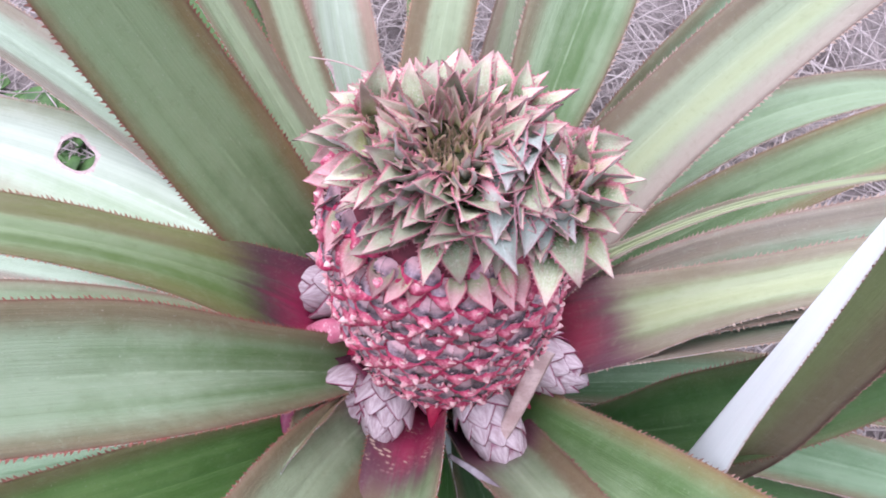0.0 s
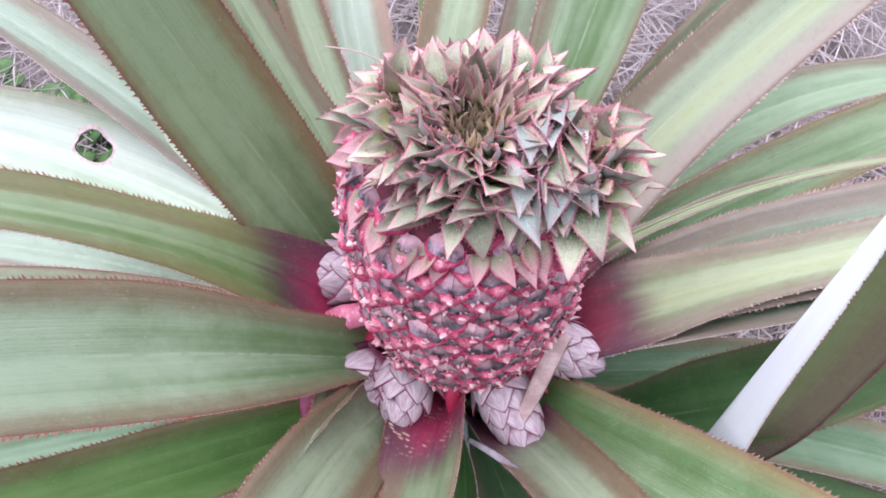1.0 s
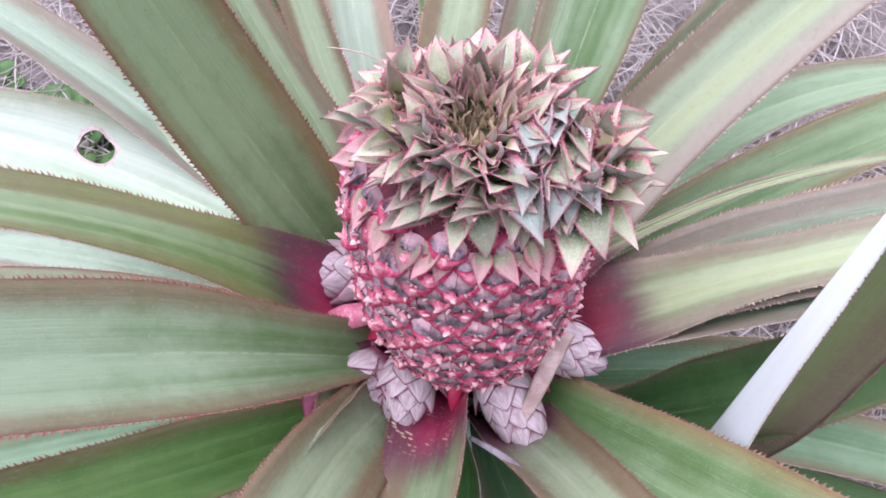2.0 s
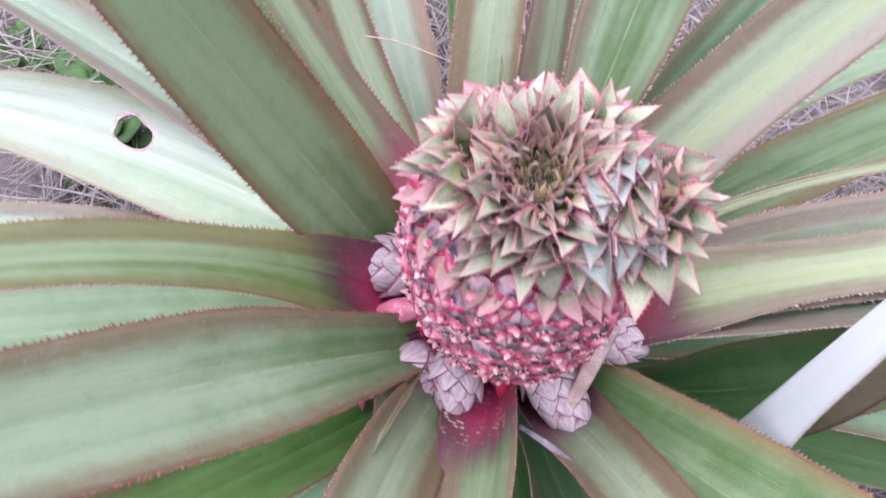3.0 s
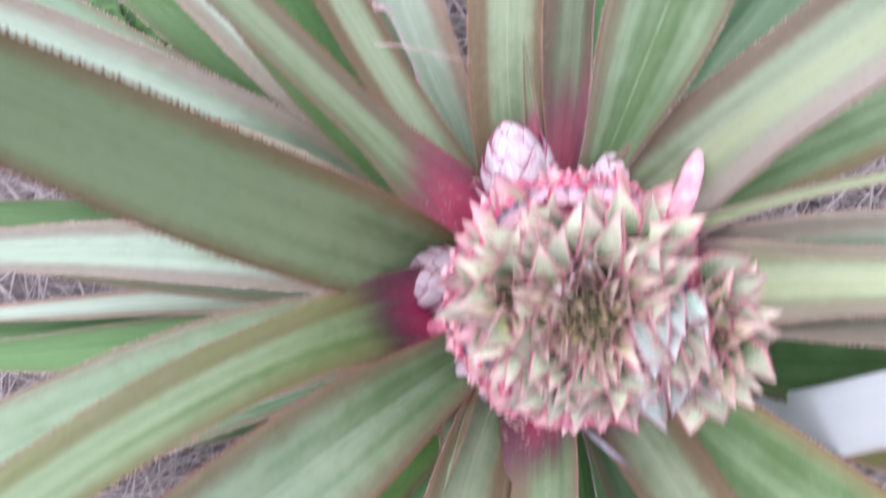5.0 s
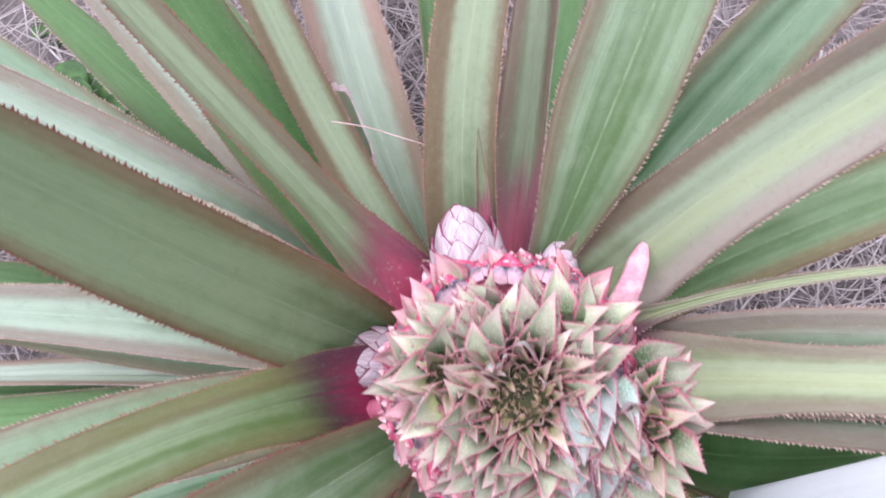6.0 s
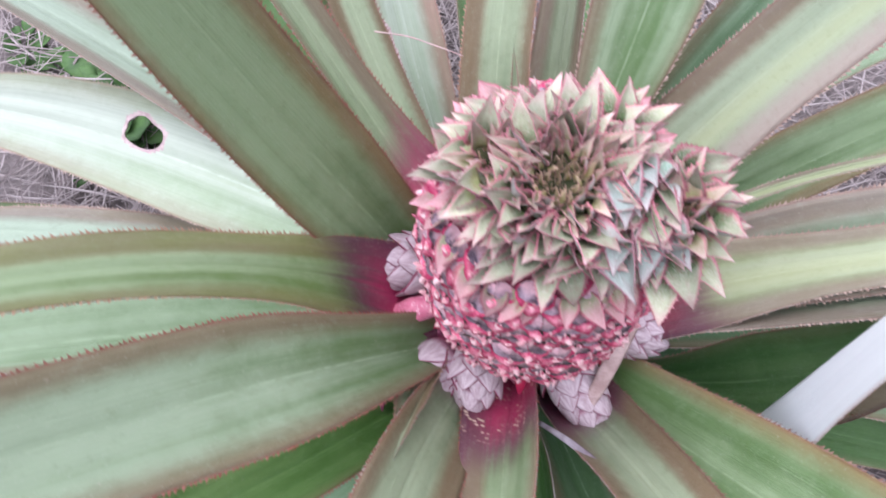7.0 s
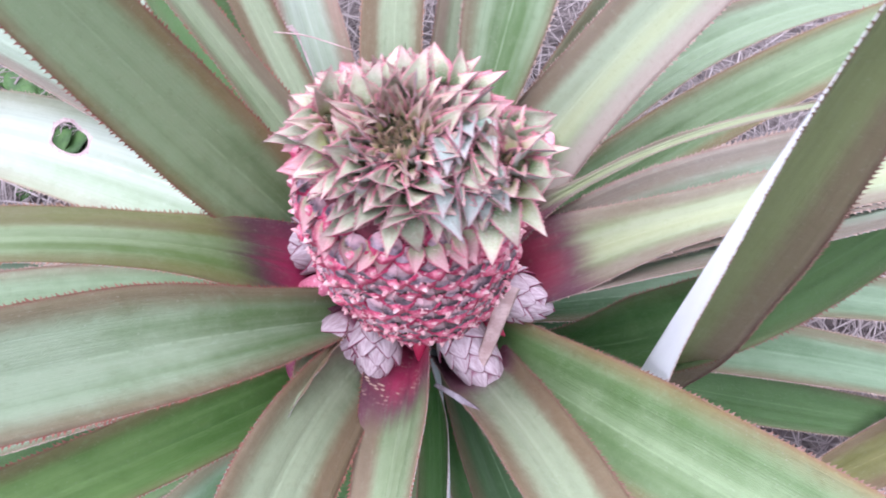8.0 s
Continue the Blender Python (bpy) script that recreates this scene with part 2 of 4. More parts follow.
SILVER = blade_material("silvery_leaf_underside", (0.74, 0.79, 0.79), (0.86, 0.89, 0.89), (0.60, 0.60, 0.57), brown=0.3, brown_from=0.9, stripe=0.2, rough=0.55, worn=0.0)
# scurf, whitened further: skylight on the folded leaf put into its colour
BRIGHT_SILVER = blade_material("brightened_scurfy_underside", (0.84, 0.90, 0.89), (0.90, 0.95, 0.94), (0.70, 0.72, 0.69), brown=0.2, brown_from=0.95, stripe=0.12, rough=0.55, worn=0.0)
SCAR = plain_material("pinkish_dried_rim", (0.40, 0.28, 0.28), (0.58, 0.46, 0.44), 200)
RIMS = {
    "red": plain_material("red_margin_spines", (0.22, 0.065, 0.05), (0.35, 0.16, 0.12), 300),
    "orange": plain_material("orange_margin_spines", (0.27, 0.14, 0.09), (0.39, 0.25, 0.17), 300),
    "tan": plain_material("tan_margin_spines", (0.26, 0.17, 0.135), (0.42, 0.32, 0.26), 300),
    "brown": plain_material("brown_margin_spines", (0.19, 0.095, 0.07), (0.30, 0.18, 0.14), 300),
}


# ---- mesh helpers ----
def mesh_object(name, verts, faces, materials, parent=None, uvs=None, slots=None, smooth=True, label=""):
    """One mesh object; uvs: a pair per vertex."""
    me = bpy.data.meshes.new(name)
    me.from_pydata([tuple(v) for v in verts], [], faces)
    for m in materials:
        me.materials.append(m)
    if slots is not None:
        me.polygons.foreach_set("material_index", slots)
    if smooth:
        me.polygons.foreach_set("use_smooth", [True] * len(me.polygons))
    if uvs is not None:
        layer = me.uv_layers.new(name="UVMap")
        loops = np.zeros(len(me.loops), dtype=np.int32)
        me.loops.foreach_get("vertex_index", loops)
        layer.data.foreach_set("uv", np.asarray(uvs, dtype=np.float32)[loops].ravel())
    me.update()
    ob = new(name, me)
    if parent:
        ob.parent = parent
    if label:
        tagged(ob, label)
    return ob


def again(name, me, parent, m, label=""):
    """Another object on the same mesh."""
    ob = new(name, me)
    ob.parent = parent
    ob.matrix_local = m
    if label:
        tagged(ob, label)
    return ob


def sheet(top, uv, thick, normals):
    """A closed thin body from a grid of points (rows, columns, 3). Returns points, faces, uvs, slots (0 above, 1 below)."""
    rows, cols = top.shape[:2]
    low = top - normals * thick[..., None]
    verts = np.concatenate([top.reshape(-1, 3), low.reshape(-1, 3)])
    uvs = np.concatenate([uv.reshape(-1, 2)] * 2)
    half, faces, slots = rows * cols, [], []
    for i in range(rows - 1):
        for j in range(cols - 1):
            a, b, c, d = i * cols + j, i * cols + j + 1, (i + 1) * cols + j + 1, (i + 1) * cols + j
            faces.append((a, b, c, d)), slots.append(0)
            faces.append((half + d, half + c, half + b, half + a)), slots.append(1)
    ring = [(i * cols, (i + 1) * cols) for i in range(rows - 1)]
    for a, b in ring:
        faces.append((a, b, half + b, half + a)), slots.append(1)
        a, b = a + cols - 1, b + cols - 1
        faces.append((b, a, half + a, half + b)), slots.append(1)
    for j in range(cols - 1):
        faces.append((j + 1, j, half + j, half + j + 1)), slots.append(1)
        a = (rows - 1) * cols + j
        faces.append((a, a + 1, half + a + 1, half + a)), slots.append(1)
    return verts, faces, uvs, slots


def smoothstep(x):
    x = np.clip(x, 0, 1)
    return x * x * (3 - 2 * x)


dice = np.random.default_rng(11)


def leaf(plant, skin, az, bend, r, z, el, droop, w0, w1, roll, twist, fold, length=0.58, base=None, rim="brown", hole=None, keel=1.5, spacing=0.0027, label="", foot=0.11, blunt=1.5, under=None, red=0.17):
    """One long pineapple leaf. az, el: degrees of its first direction; bend, droop, twist: how they change to the tip; roll: turn about its
    length; w0, w1: breadth at the foot and at a third; fold: how steeply the halves rise from the keel; hole: (along, across, length, breadth)."""
    rows, cols = (230, 44) if hole else (52, 14)
    az, bend, el, droop, roll, twist, fold = [radians(v) for v in (az, bend, el, droop, roll, twist, fold)]
    u = np.linspace(0, 1, rows + 1)
    turn, rise = az + bend * u, el - droop * u - 0.9 * np.clip(u - 0.72, 0, 1) ** 1.3
    t = np.stack([np.cos(rise) * np.cos(turn), np.cos(rise) * np.sin(turn), np.sin(rise)], 1)
    p = np.zeros((rows + 1, 3))
    p[0] = (r * math.cos(az), r * math.sin(az), z) if base is None else (*base, z)
    p[1:] = p[0] + np.cumsum((t[1:] + t[:-1]) / 2 * (length / rows), 0)
    s = np.stack([-np.sin(turn), np.cos(turn), 0 * turn], 1)
    half = 0.5 * np.where(u < 0.3, w0 + (w1 - w0) * smoothstep(u / 0.3), w1) * np.clip(1 - np.clip((u - 0.3) / 0.7, 0, 1) ** blunt, 0.004, 1)
    # the sheath that clasps the stem
    inner = np.linspace(0, 1, 7)[:-1]
    start = np.array([0.5 * p[0, 0], 0.5 * p[0, 1], z - foot])
    mid = 0.5 * (start + p[0]) + 0.25 * (p[0] - t[0] * foot - start)
    q = [(1 - k) ** 2 * start + 2 * k * (1 - k) * mid + k * k * p[0] for k in inner]
    p = np.concatenate([q, p])
    tan = np.gradient(p, axis=0)
    tan /= np.linalg.norm(tan, axis=1)[:, None]
    tan[6:] = t
    s = np.concatenate([np.repeat(s[:1], 6, 0), s])
    half = np.concatenate([half[0] * (0.75 + 0.25 * inner), half])
    u = np.concatenate([-0.08 * (1 - inner), u])
    s -= tan * (s * tan).sum(1)[:, None]
    s /= np.linalg.norm(s, axis=1)[:, None]
    n = np.cross(tan, s)
    lean = (roll + twist * np.clip(u, 0, 1))[:, None]
    s, n = s * np.cos(lean) + n * np.sin(lean), n * np.cos(lean) - s * np.sin(lean)
    x = np.linspace(-1, 1, cols + 1)
    wave = 0.0009 * np.sin(u[:, None] * 23 + az * 5 + 2 * x[None] ** 2) * np.abs(x[None]) ** 3
    deep = (fold + 0.5 * (1 - smoothstep(u / 0.16)))[:, None]
    up = half[:, None] * np.sin(deep) * np.abs(x[None]) ** keel + wave + 0.0008 * np.cos(x[None] * 14 + az) * (1 - x[None] ** 2)
    grid = p[:, None] + s[:, None] * (half[:, None] * (0.35 * math.cos(fold) + 0.65 * np.cos(deep)) * x[None])[..., None] + n[:, None] * up[..., None]
    uv = np.stack(np.broadcast_arrays(u[:, None] * 0.17 / red, (x[None] + 1) / 2), -1)
    thick = np.broadcast_to((0.0022 - 0.0016 * np.abs(x[None]) ** 2) * (0.35 + 0.65 * np.clip(half / 0.02, 0, 1))[:, None], grid.shape[:2])
    norm = np.broadcast_to(n[:, None], grid.shape)
    verts, faces, uvs, slots = sheet(grid, uv, thick, norm)
    skins = [skin, under or SILVER]
    if hole:
        hu, hx, hl, hb = hole
        rag = dice.uniform(0.82, 1.18, 9)

        def spread(cu, cx):
            """How far a place lies from the middle of the hole; 1 at its rim."""
            du, dx = (cu - hu) / hl, (cx - hx) / hb
            a = (math.atan2(dx, du) / math.tau * 9) % 9
            f = a % 1
            f = f * f * (3 - 2 * f)
            return math.hypot(du, dx) / (rag[int(a) % 9] * (1 - f) + rag[(int(a) + 1) % 9] * f)

        many = len(uvs) // 2
        far = [spread(uvs[i][0] * red / 0.17, 2 * uvs[i][1] - 1) for i in range(many)] * 2
        keep = [not all(far[i] < 1 for i in f) for f in faces]
        for i in range(2 * many):
            if far[i] < 1:
                grow = 1 / max(far[i], 0.3)
                cu, cx = hu + (uvs[i][0] * red / 0.17 - hu) * grow, hx + (2 * uvs[i][1] - 1 - hx) * grow
                ri, ci = float(np.interp(cu, u, np.arange(len(u)))), (np.clip(cx, -1, 1) + 1) / 2 * cols
                r0, c0 = min(int(ri), len(u) - 2), min(int(ci), cols - 1)
                fr, fc = ri - r0, ci - c0
                spot = (grid[r0, c0] * (1 - fr) + grid[r0 + 1, c0] * fr) * (1 - fc) + (grid[r0, c0 + 1] * (1 - fr) + grid[r0 + 1, c0 + 1] * fr) * fc
                verts[i] = spot - (n[r0] * 0.0012 if i >= many else 0)
        slots = [2 if min(far[i] for i in f) < 1.12 else m for f, m, k in zip(faces, slots, keep) if k]
        faces = [f for f, k in zip(faces, keep) if k]
        skins.append(SCAR)
    ob = mesh_object("leaf", verts, faces, skins, plant, uvs, slots, label=label)
    # teeth along both margins
    tv, tf = [], []
    for col, out in ((0, -1), (cols, 1)):
        line = grid[:, col]
        gone = np.concatenate([[0], np.cumsum(np.linalg.norm(np.diff(line, axis=0), axis=1))])
        d = gone[5]
        while d < gone[-1] * 0.93:
            d += spacing * dice.uniform(0.65, 1.4)
            k = min(int(np.searchsorted(gone, d)), len(line) - 1)
            f = (d - gone[k - 1]) / max(gone[k] - gone[k - 1], 1e-6)
            at = line[k - 1] * (1 - f) + line[k] * f
            if hole and k < len(line) and (2 * uv[k, col, 1] - 1 - hole[1]) ** 2 / hole[3] ** 2 + ((u[k] - hole[0]) / hole[2]) ** 2 < 1.3:
                continue
            size = dice.uniform(0.5, 1.05) * min(1, 0.45 + 40 * half[k])
            side, ahead, over = s[k] * out, tan[k], n[k]
            c = len(tv)
            tv += [at - ahead * 0.0013 * size - side * 0.0004, at + ahead * 0.0009 * size - side * 0.0004, at - over * 0.0009 - side * 0.0004, at + side * 0.0018 * size + ahead * 0.0015 * size + over * 0.0005]
            tf += [(c, c + 1, c + 3), (c + 1, c + 2, c + 3), (c + 2, c, c + 3)]
    tagged(mesh_object("toothed_margin", tv, tf, [RIMS[rim]], ob, smooth=False), kind="stuff")
    return ob


# ---- ground ----
def ground_material():
    n = Nodes("dry_earth")
    where = n.add("ShaderNodeTexCoord").outputs["Object"]
    big, small = n.noise(where, 6, 5), n.noise(where, 90, 6, 0.7)
    colour = n.mix(n.step(big, 0.35, 0.65), (0.17, 0.14, 0.135), (0.29, 0.25, 0.24))
    colour = n.mix(n.maths("MULTIPLY", n.step(small, 0.45, 0.7), 0.6), colour, (0.06, 0.05, 0.045))
    n.bump(small, 0.8, 0.01)
    return n.finish(colour, 0.95, 0.2)


def ground():
    size = [-40, -12, -4, -2, *np.linspace(-1.2, 1.2, 61), 2, 4, 12, 40]
    k = len(size)
    verts = [(x, y, 0.022 * (noise.fractal(Vector((x * 5, y * 5, 3.0)), 1.0, 2.0, 4) if max(abs(x), abs(y)) < 1.3 else 0) - 0.01) for y in size for x in size]
    faces = [(j * k + i, j * k + i + 1, (j + 1) * k + i + 1, (j + 1) * k + i) for j in range(k - 1) for i in range(k - 1)]
    tagged(mesh_object("ground", verts, faces, [ground_material()]), "bare brown earth under a litter of dry straw", "ground", kind="structure")


def straw_material():
    n = Nodes("dry_straw")
    chance = n.add("ShaderNodeNewGeometry").outputs["Random Per Island"]
    where = n.add("ShaderNodeTexCoord").outputs["Object"]
    colour = n.mix(chance, (0.25, 0.21, 0.205), (0.52, 0.46, 0.45))
    colour = n.mix(n.maths("MULTIPLY", n.noise(where, 60, 4), 0.5), colour, (0.16, 0.12, 0.10))
    return n.finish(colour, 0.85, 0.2)


def straw(count):
    """Dry blades lying crisscross on the earth."""
    verts, faces = [], []
    for _ in range(count):
        rad = 0.12 + 1.0 * dice.uniform() ** 0.8 if dice.uniform() < 0.72 else 1.0 + 2.2 * dice.uniform() ** 1.4
        ang = dice.uniform(0, math.tau)
        c = np.array([rad * math.cos(ang), rad * math.sin(ang), dice.uniform(0.004, 0.035)])
        a, ln, w = dice.uniform(0, math.tau), dice.uniform(0.04, 0.15), dice.uniform(0.0004, 0.0013)
        bow, pitch = dice.normal(0, 0.18), dice.normal(0, 0.12)
        k0 = len(verts)
        for i in range(5):
            f = i / 4 - 0.5
            aa = a + bow * f
            at = c + ln * f * np.array([math.cos(aa), math.sin(aa), pitch])
            o = np.array([-math.sin(aa), math.cos(aa), 0]) * w * (1 - abs(f) * 1.2)
            verts += [at - o, at + np.array([0, 0, w * 0.8]), at + o]
        for i in range(4):
            b = k0 + 3 * i
            faces += [(b, b + 1, b + 4, b + 3), (b + 1, b + 2, b + 5, b + 4)]
    tagged(mesh_object("straw_litter", verts, faces, [straw_material()]), "grey and buff dry straw strewn over the earth", "straw", kind="stuff")


ground()
straw(28000)

# ---- the plant: stem and long leaves ----
plant = tagged(new("pineapple_plant"), "pineapple plant with long spiny green leaves on bare ground", "plant")
BARK = plain_material("stem_skin", (0.10, 0.09, 0.05), (0.20, 0.18, 0.10), 60, 0.8)


def lathe(name, profile, material, parent, sides=24, centre=(0, 0), label="", wobble=0.0):
    verts, faces = [], []
    for r, z in profile:
        for i in range(sides):
            a = math.tau * i / sides
            rr = r * (1 + wobble * math.sin(3 * a + z * 90))
            verts.append((centre[0] + rr * math.cos(a), centre[1] + rr * math.sin(a), z))
    for j in range(len(profile) - 1):
        for i in range(sides):
            faces.append((j * sides + i, j * sides + (i + 1) % sides, (j + 1) * sides + (i + 1) % sides, (j + 1) * sides + i))
    faces.append(tuple(range(sides))[::-1])
    faces.append(tuple((len(profile) - 1) * sides + i for i in range(sides)))
    return mesh_object(name, verts, faces, [material], parent, label=label)


lathe("stem", [(0.05, -0.03), (0.045, 0.05), (0.032, 0.13), (0.022, 0.2), (0.016, 0.27)], BARK, plant, wobble=0.08)

leaf(plant, RED_BASE, az=177.9, bend=78.1, r=0.059, z=0.239, el=64.7, droop=25.8, w0=0.060, w1=0.033, roll=-16.7, twist=38.8, fold=3.6, length=0.58, rim="orange", red=0.150, label="long green leaf with a wine-purple foot")
leaf(plant, LOPPED, az=-153.8, bend=8.3, r=0.052, z=0.241, el=57.6, droop=16.5, w0=0.037, w1=0.064, roll=-5.4, twist=-18.1, fold=15.3, length=0.58, rim="red")
leaf(plant, VIVID, az=-141.9, bend=-12.9, r=0.048, z=0.177, el=47.5, droop=3.2, w0=0.042, w1=0.049, roll=2.1, twist=12.2, fold=18.3, length=0.58, rim="red")
leaf(plant, BRONZE, az=-127.4, bend=70.0, r=0.041, z=0.215, el=56.2, droop=49.8, w0=0.041, w1=0.058, roll=-31.2, twist=-19.8, fold=9.4, length=0.58, rim="red", red=0.1)
leaf(plant, SPOTTED, az=-100.7, bend=7.1, r=0.048, z=0.237, el=42.2, droop=20.9, w0=0.056, w1=0.038, roll=23.4, twist=12.4, fold=21.7, length=0.58, rim="red", red=0.108, label="green leaf with a crimson foot flecked with buff")
leaf(plant, BRONZE, az=-64.8, bend=-23.3, r=0.057, z=0.200, el=66.4, droop=27.2, w0=0.051, w1=0.043, roll=-3.2, twist=-10.9, fold=11.9, length=0.58, red=0.12)
leaf(plant, BROAD, az=-51.6, bend=18.3, r=0.049, z=0.216, el=45.5, droop=11.3, w0=0.053, w1=0.069, roll=9.8, twist=0.6, fold=12.7, length=0.58)
leaf(plant, YELLOW, az=-4.0, bend=-16.6, r=0.059, z=0.229, el=56.4, droop=37.1, w0=0.067, w1=0.032, roll=3.9, twist=-27.1, fold=8.6, length=0.58, rim="tan", red=0.12, label="yellow-green leaf with a muted red foot")
leaf(plant, GREY, az=-7.9, bend=-9.0, r=0.045, z=0.209, el=48.5, droop=-1.6, w0=0.040, w1=0.055, roll=-13.0, twist=-3.3, fold=21.1, length=0.58, rim="tan")
leaf(plant, SHADED, az=-26.8, bend=73.9, r=0.080, z=0.160, el=50.8, droop=-5.4, w0=0.020, w1=0.056, roll=2.8, twist=10.5, fold=18.0, length=0.40, label="green leaf darkened for the shade under the folded leaf")
leaf(plant, YELLOW, az=20.2, bend=-40.9, r=0.047, z=0.233, el=54.1, droop=42.4, w0=0.043, w1=0.008, roll=-2.1, twist=-1.8, fold=19.6, length=0.33, rim="tan", red=0.2, under=GREY, label="narrow yellow-green leaf drawn out to a thin tip")
leaf(plant, GREY, az=2.4, bend=-35.5, r=0.040, z=0.193, el=56.3, droop=26.8, w0=0.045, w1=0.057, roll=4.9, twist=5.2, fold=18.7, length=0.58, rim="tan")
leaf(plant, STRIPED, az=39.2, bend=-44.8, r=0.050, z=0.230, el=48.5, droop=5.0, w0=0.070, w1=0.052, roll=6.1, twist=4.6, fold=9.3, length=0.58, rim="tan", red=0.08)
leaf(plant, FRESH, az=43.7, bend=-46.4, r=0.049, z=0.190, el=26.8, droop=73.3, w0=0.041, w1=0.050, roll=-8.3, twist=0.6, fold=19.7, length=0.58, rim="tan")
leaf(plant, BROAD, az=25.4, bend=-31.5, r=0.049, z=0.178, el=36.9, droop=23.4, w0=0.042, w1=0.049, roll=-4.1, twist=-0.1, fold=18.4, length=0.58, rim="tan")
leaf(plant, FRESH, az=61.0, bend=9.3, r=0.054, z=0.227, el=55.0, droop=23.5, w0=0.018, w1=0.061, roll=-7.2, twist=0.1, fold=19.1, length=0.58, rim="tan")
leaf(plant, PLAIN, az=49.2, bend=-20.9, r=0.047, z=0.165, el=32.8, droop=5.2, w0=0.042, w1=0.056, roll=5.5, twist=5.4, fold=18.8, length=0.58)
leaf(plant, PINK_BASE, az=77.0, bend=4.0, r=0.049, z=0.214, el=19.3, droop=36.1, w0=0.050, w1=0.044, roll=-36.4, twist=-28.1, fold=16.5, length=0.58, red=0.15)
leaf(plant, BRONZE, az=98.3, bend=-69.8, r=0.048, z=0.189, el=41.2, droop=23.1, w0=0.051, w1=0.047, roll=-11.2, twist=4.4, fold=18.0, length=0.58, rim="orange", red=0.12)
leaf(plant, BLUSHED, az=113.0, bend=-35.6, r=0.059, z=0.163, el=32.0, droop=21.2, w0=0.022, w1=0.053, roll=5.1, twist=3.0, fold=17.3, length=0.58, rim="tan", hole=(0.26, 0.60, 0.05, 0.25), label="pale leaf with a torn hole at its margin")
leaf(plant, SPOTTED_PINK, az=130.4, bend=-1.0, r=0.050, z=0.206, el=53.4, droop=19.6, w0=0.066, w1=0.026, roll=6.8, twist=4.2, fold=23.9, length=0.58, rim="red", red=0.165, label="narrow leaf with a crimson foot flecked with white")
leaf(plant, SHADED, az=131.7, bend=-29.0, r=0.045, z=0.152, el=41.0, droop=12.7, w0=0.042, w1=0.055, roll=-0.6, twist=-1.4, fold=16.4, length=0.58)
leaf(plant, GREY, az=131.7, bend=-8.3, r=0.050, z=0.140, el=24.8, droop=23.3, w0=0.042, w1=0.053, roll=-0.9, twist=-0.2, fold=16.9, length=0.58, rim="tan")
leaf(plant, BROAD, az=158.4, bend=-18.1, r=0.052, z=0.192, el=70.6, droop=-1.2, w0=0.043, w1=0.059, roll=-15.0, twist=-5.8, fold=11.3, length=0.58, rim="red", label="broad green leaf with red-toothed olive margins")
leaf(plant, PALE, az=150.6, bend=15.5, r=0.056, z=0.196, el=16.8, droop=54.7, w0=0.037, w1=0.078, roll=-10.3, twist=-9.1, fold=11.9, length=0.62, rim="tan", hole=(0.387, -0.25, 0.026, 0.28), label="pale leaf with a hole eaten through")
leaf(plant, GREY, az=162.9, bend=17.6, r=0.050, z=0.162, el=13.9, droop=28.1, w0=0.042, w1=0.049, roll=4.3, twist=1.2, fold=18.5, length=0.58, rim="tan")
leaf(plant, BLUSHED, az=172.2, bend=7.5, r=0.050, z=0.127, el=10.7, droop=22.9, w0=0.042, w1=0.029, roll=23.0, twist=11.6, fold=21.9, length=0.58, rim="tan")
leaf(plant, FRESH, az=-177.7, bend=29.2, r=0.049, z=0.177, el=38.0, droop=2.3, w0=0.042, w1=0.070, roll=23.5, twist=8.5, fold=24.2, length=0.58, rim="tan")
leaf(plant, PLAIN, az=-168.3, bend=3.3, r=0.050, z=0.128, el=13.3, droop=23.8, w0=0.042, w1=0.036, roll=11.5, twist=6.3, fold=21.0, length=0.58, rim="tan")
leaf(plant, PLAIN, az=-8.5, bend=-19.6, r=0.050, z=0.094, el=16.0, droop=24.3, w0=0.042, w1=0.051, roll=-2.7, twist=3.3, fold=18.2, length=0.58, rim="tan")
leaf(plant, GREY, az=141.2, bend=21.1, r=0.049, z=0.138, el=28.8, droop=20.1, w0=0.042, w1=0.049, roll=11.2, twist=5.1, fold=20.5, length=0.70, rim="tan")
leaf(plant, SHADED, az=-87.7, bend=-22.3, r=0.045, z=0.181, el=40.2, droop=0.0, w0=0.037, w1=0.053, roll=57.2, twist=25.3, fold=17.5, length=0.58)
leaf(plant, PLAIN, az=-72.9, bend=-6.4, r=0.048, z=0.147, el=29.6, droop=17.6, w0=0.039, w1=0.054, roll=-9.1, twist=-0.8, fold=19.9, length=0.58)
leaf(plant, PLAIN, az=2.5, bend=-27.5, r=0.050, z=0.121, el=12.9, droop=35.2, w0=0.042, w1=0.048, roll=-5.8, twist=0.6, fold=19.0, length=0.58, rim="tan")
leaf(plant, BRONZE, az=122.2, bend=-28.5, r=0.045, z=0.167, el=42.9, droop=14.0, w0=0.038, w1=0.030, roll=-2.1, twist=-3.6, fold=20.3, length=0.58, red=0.08)
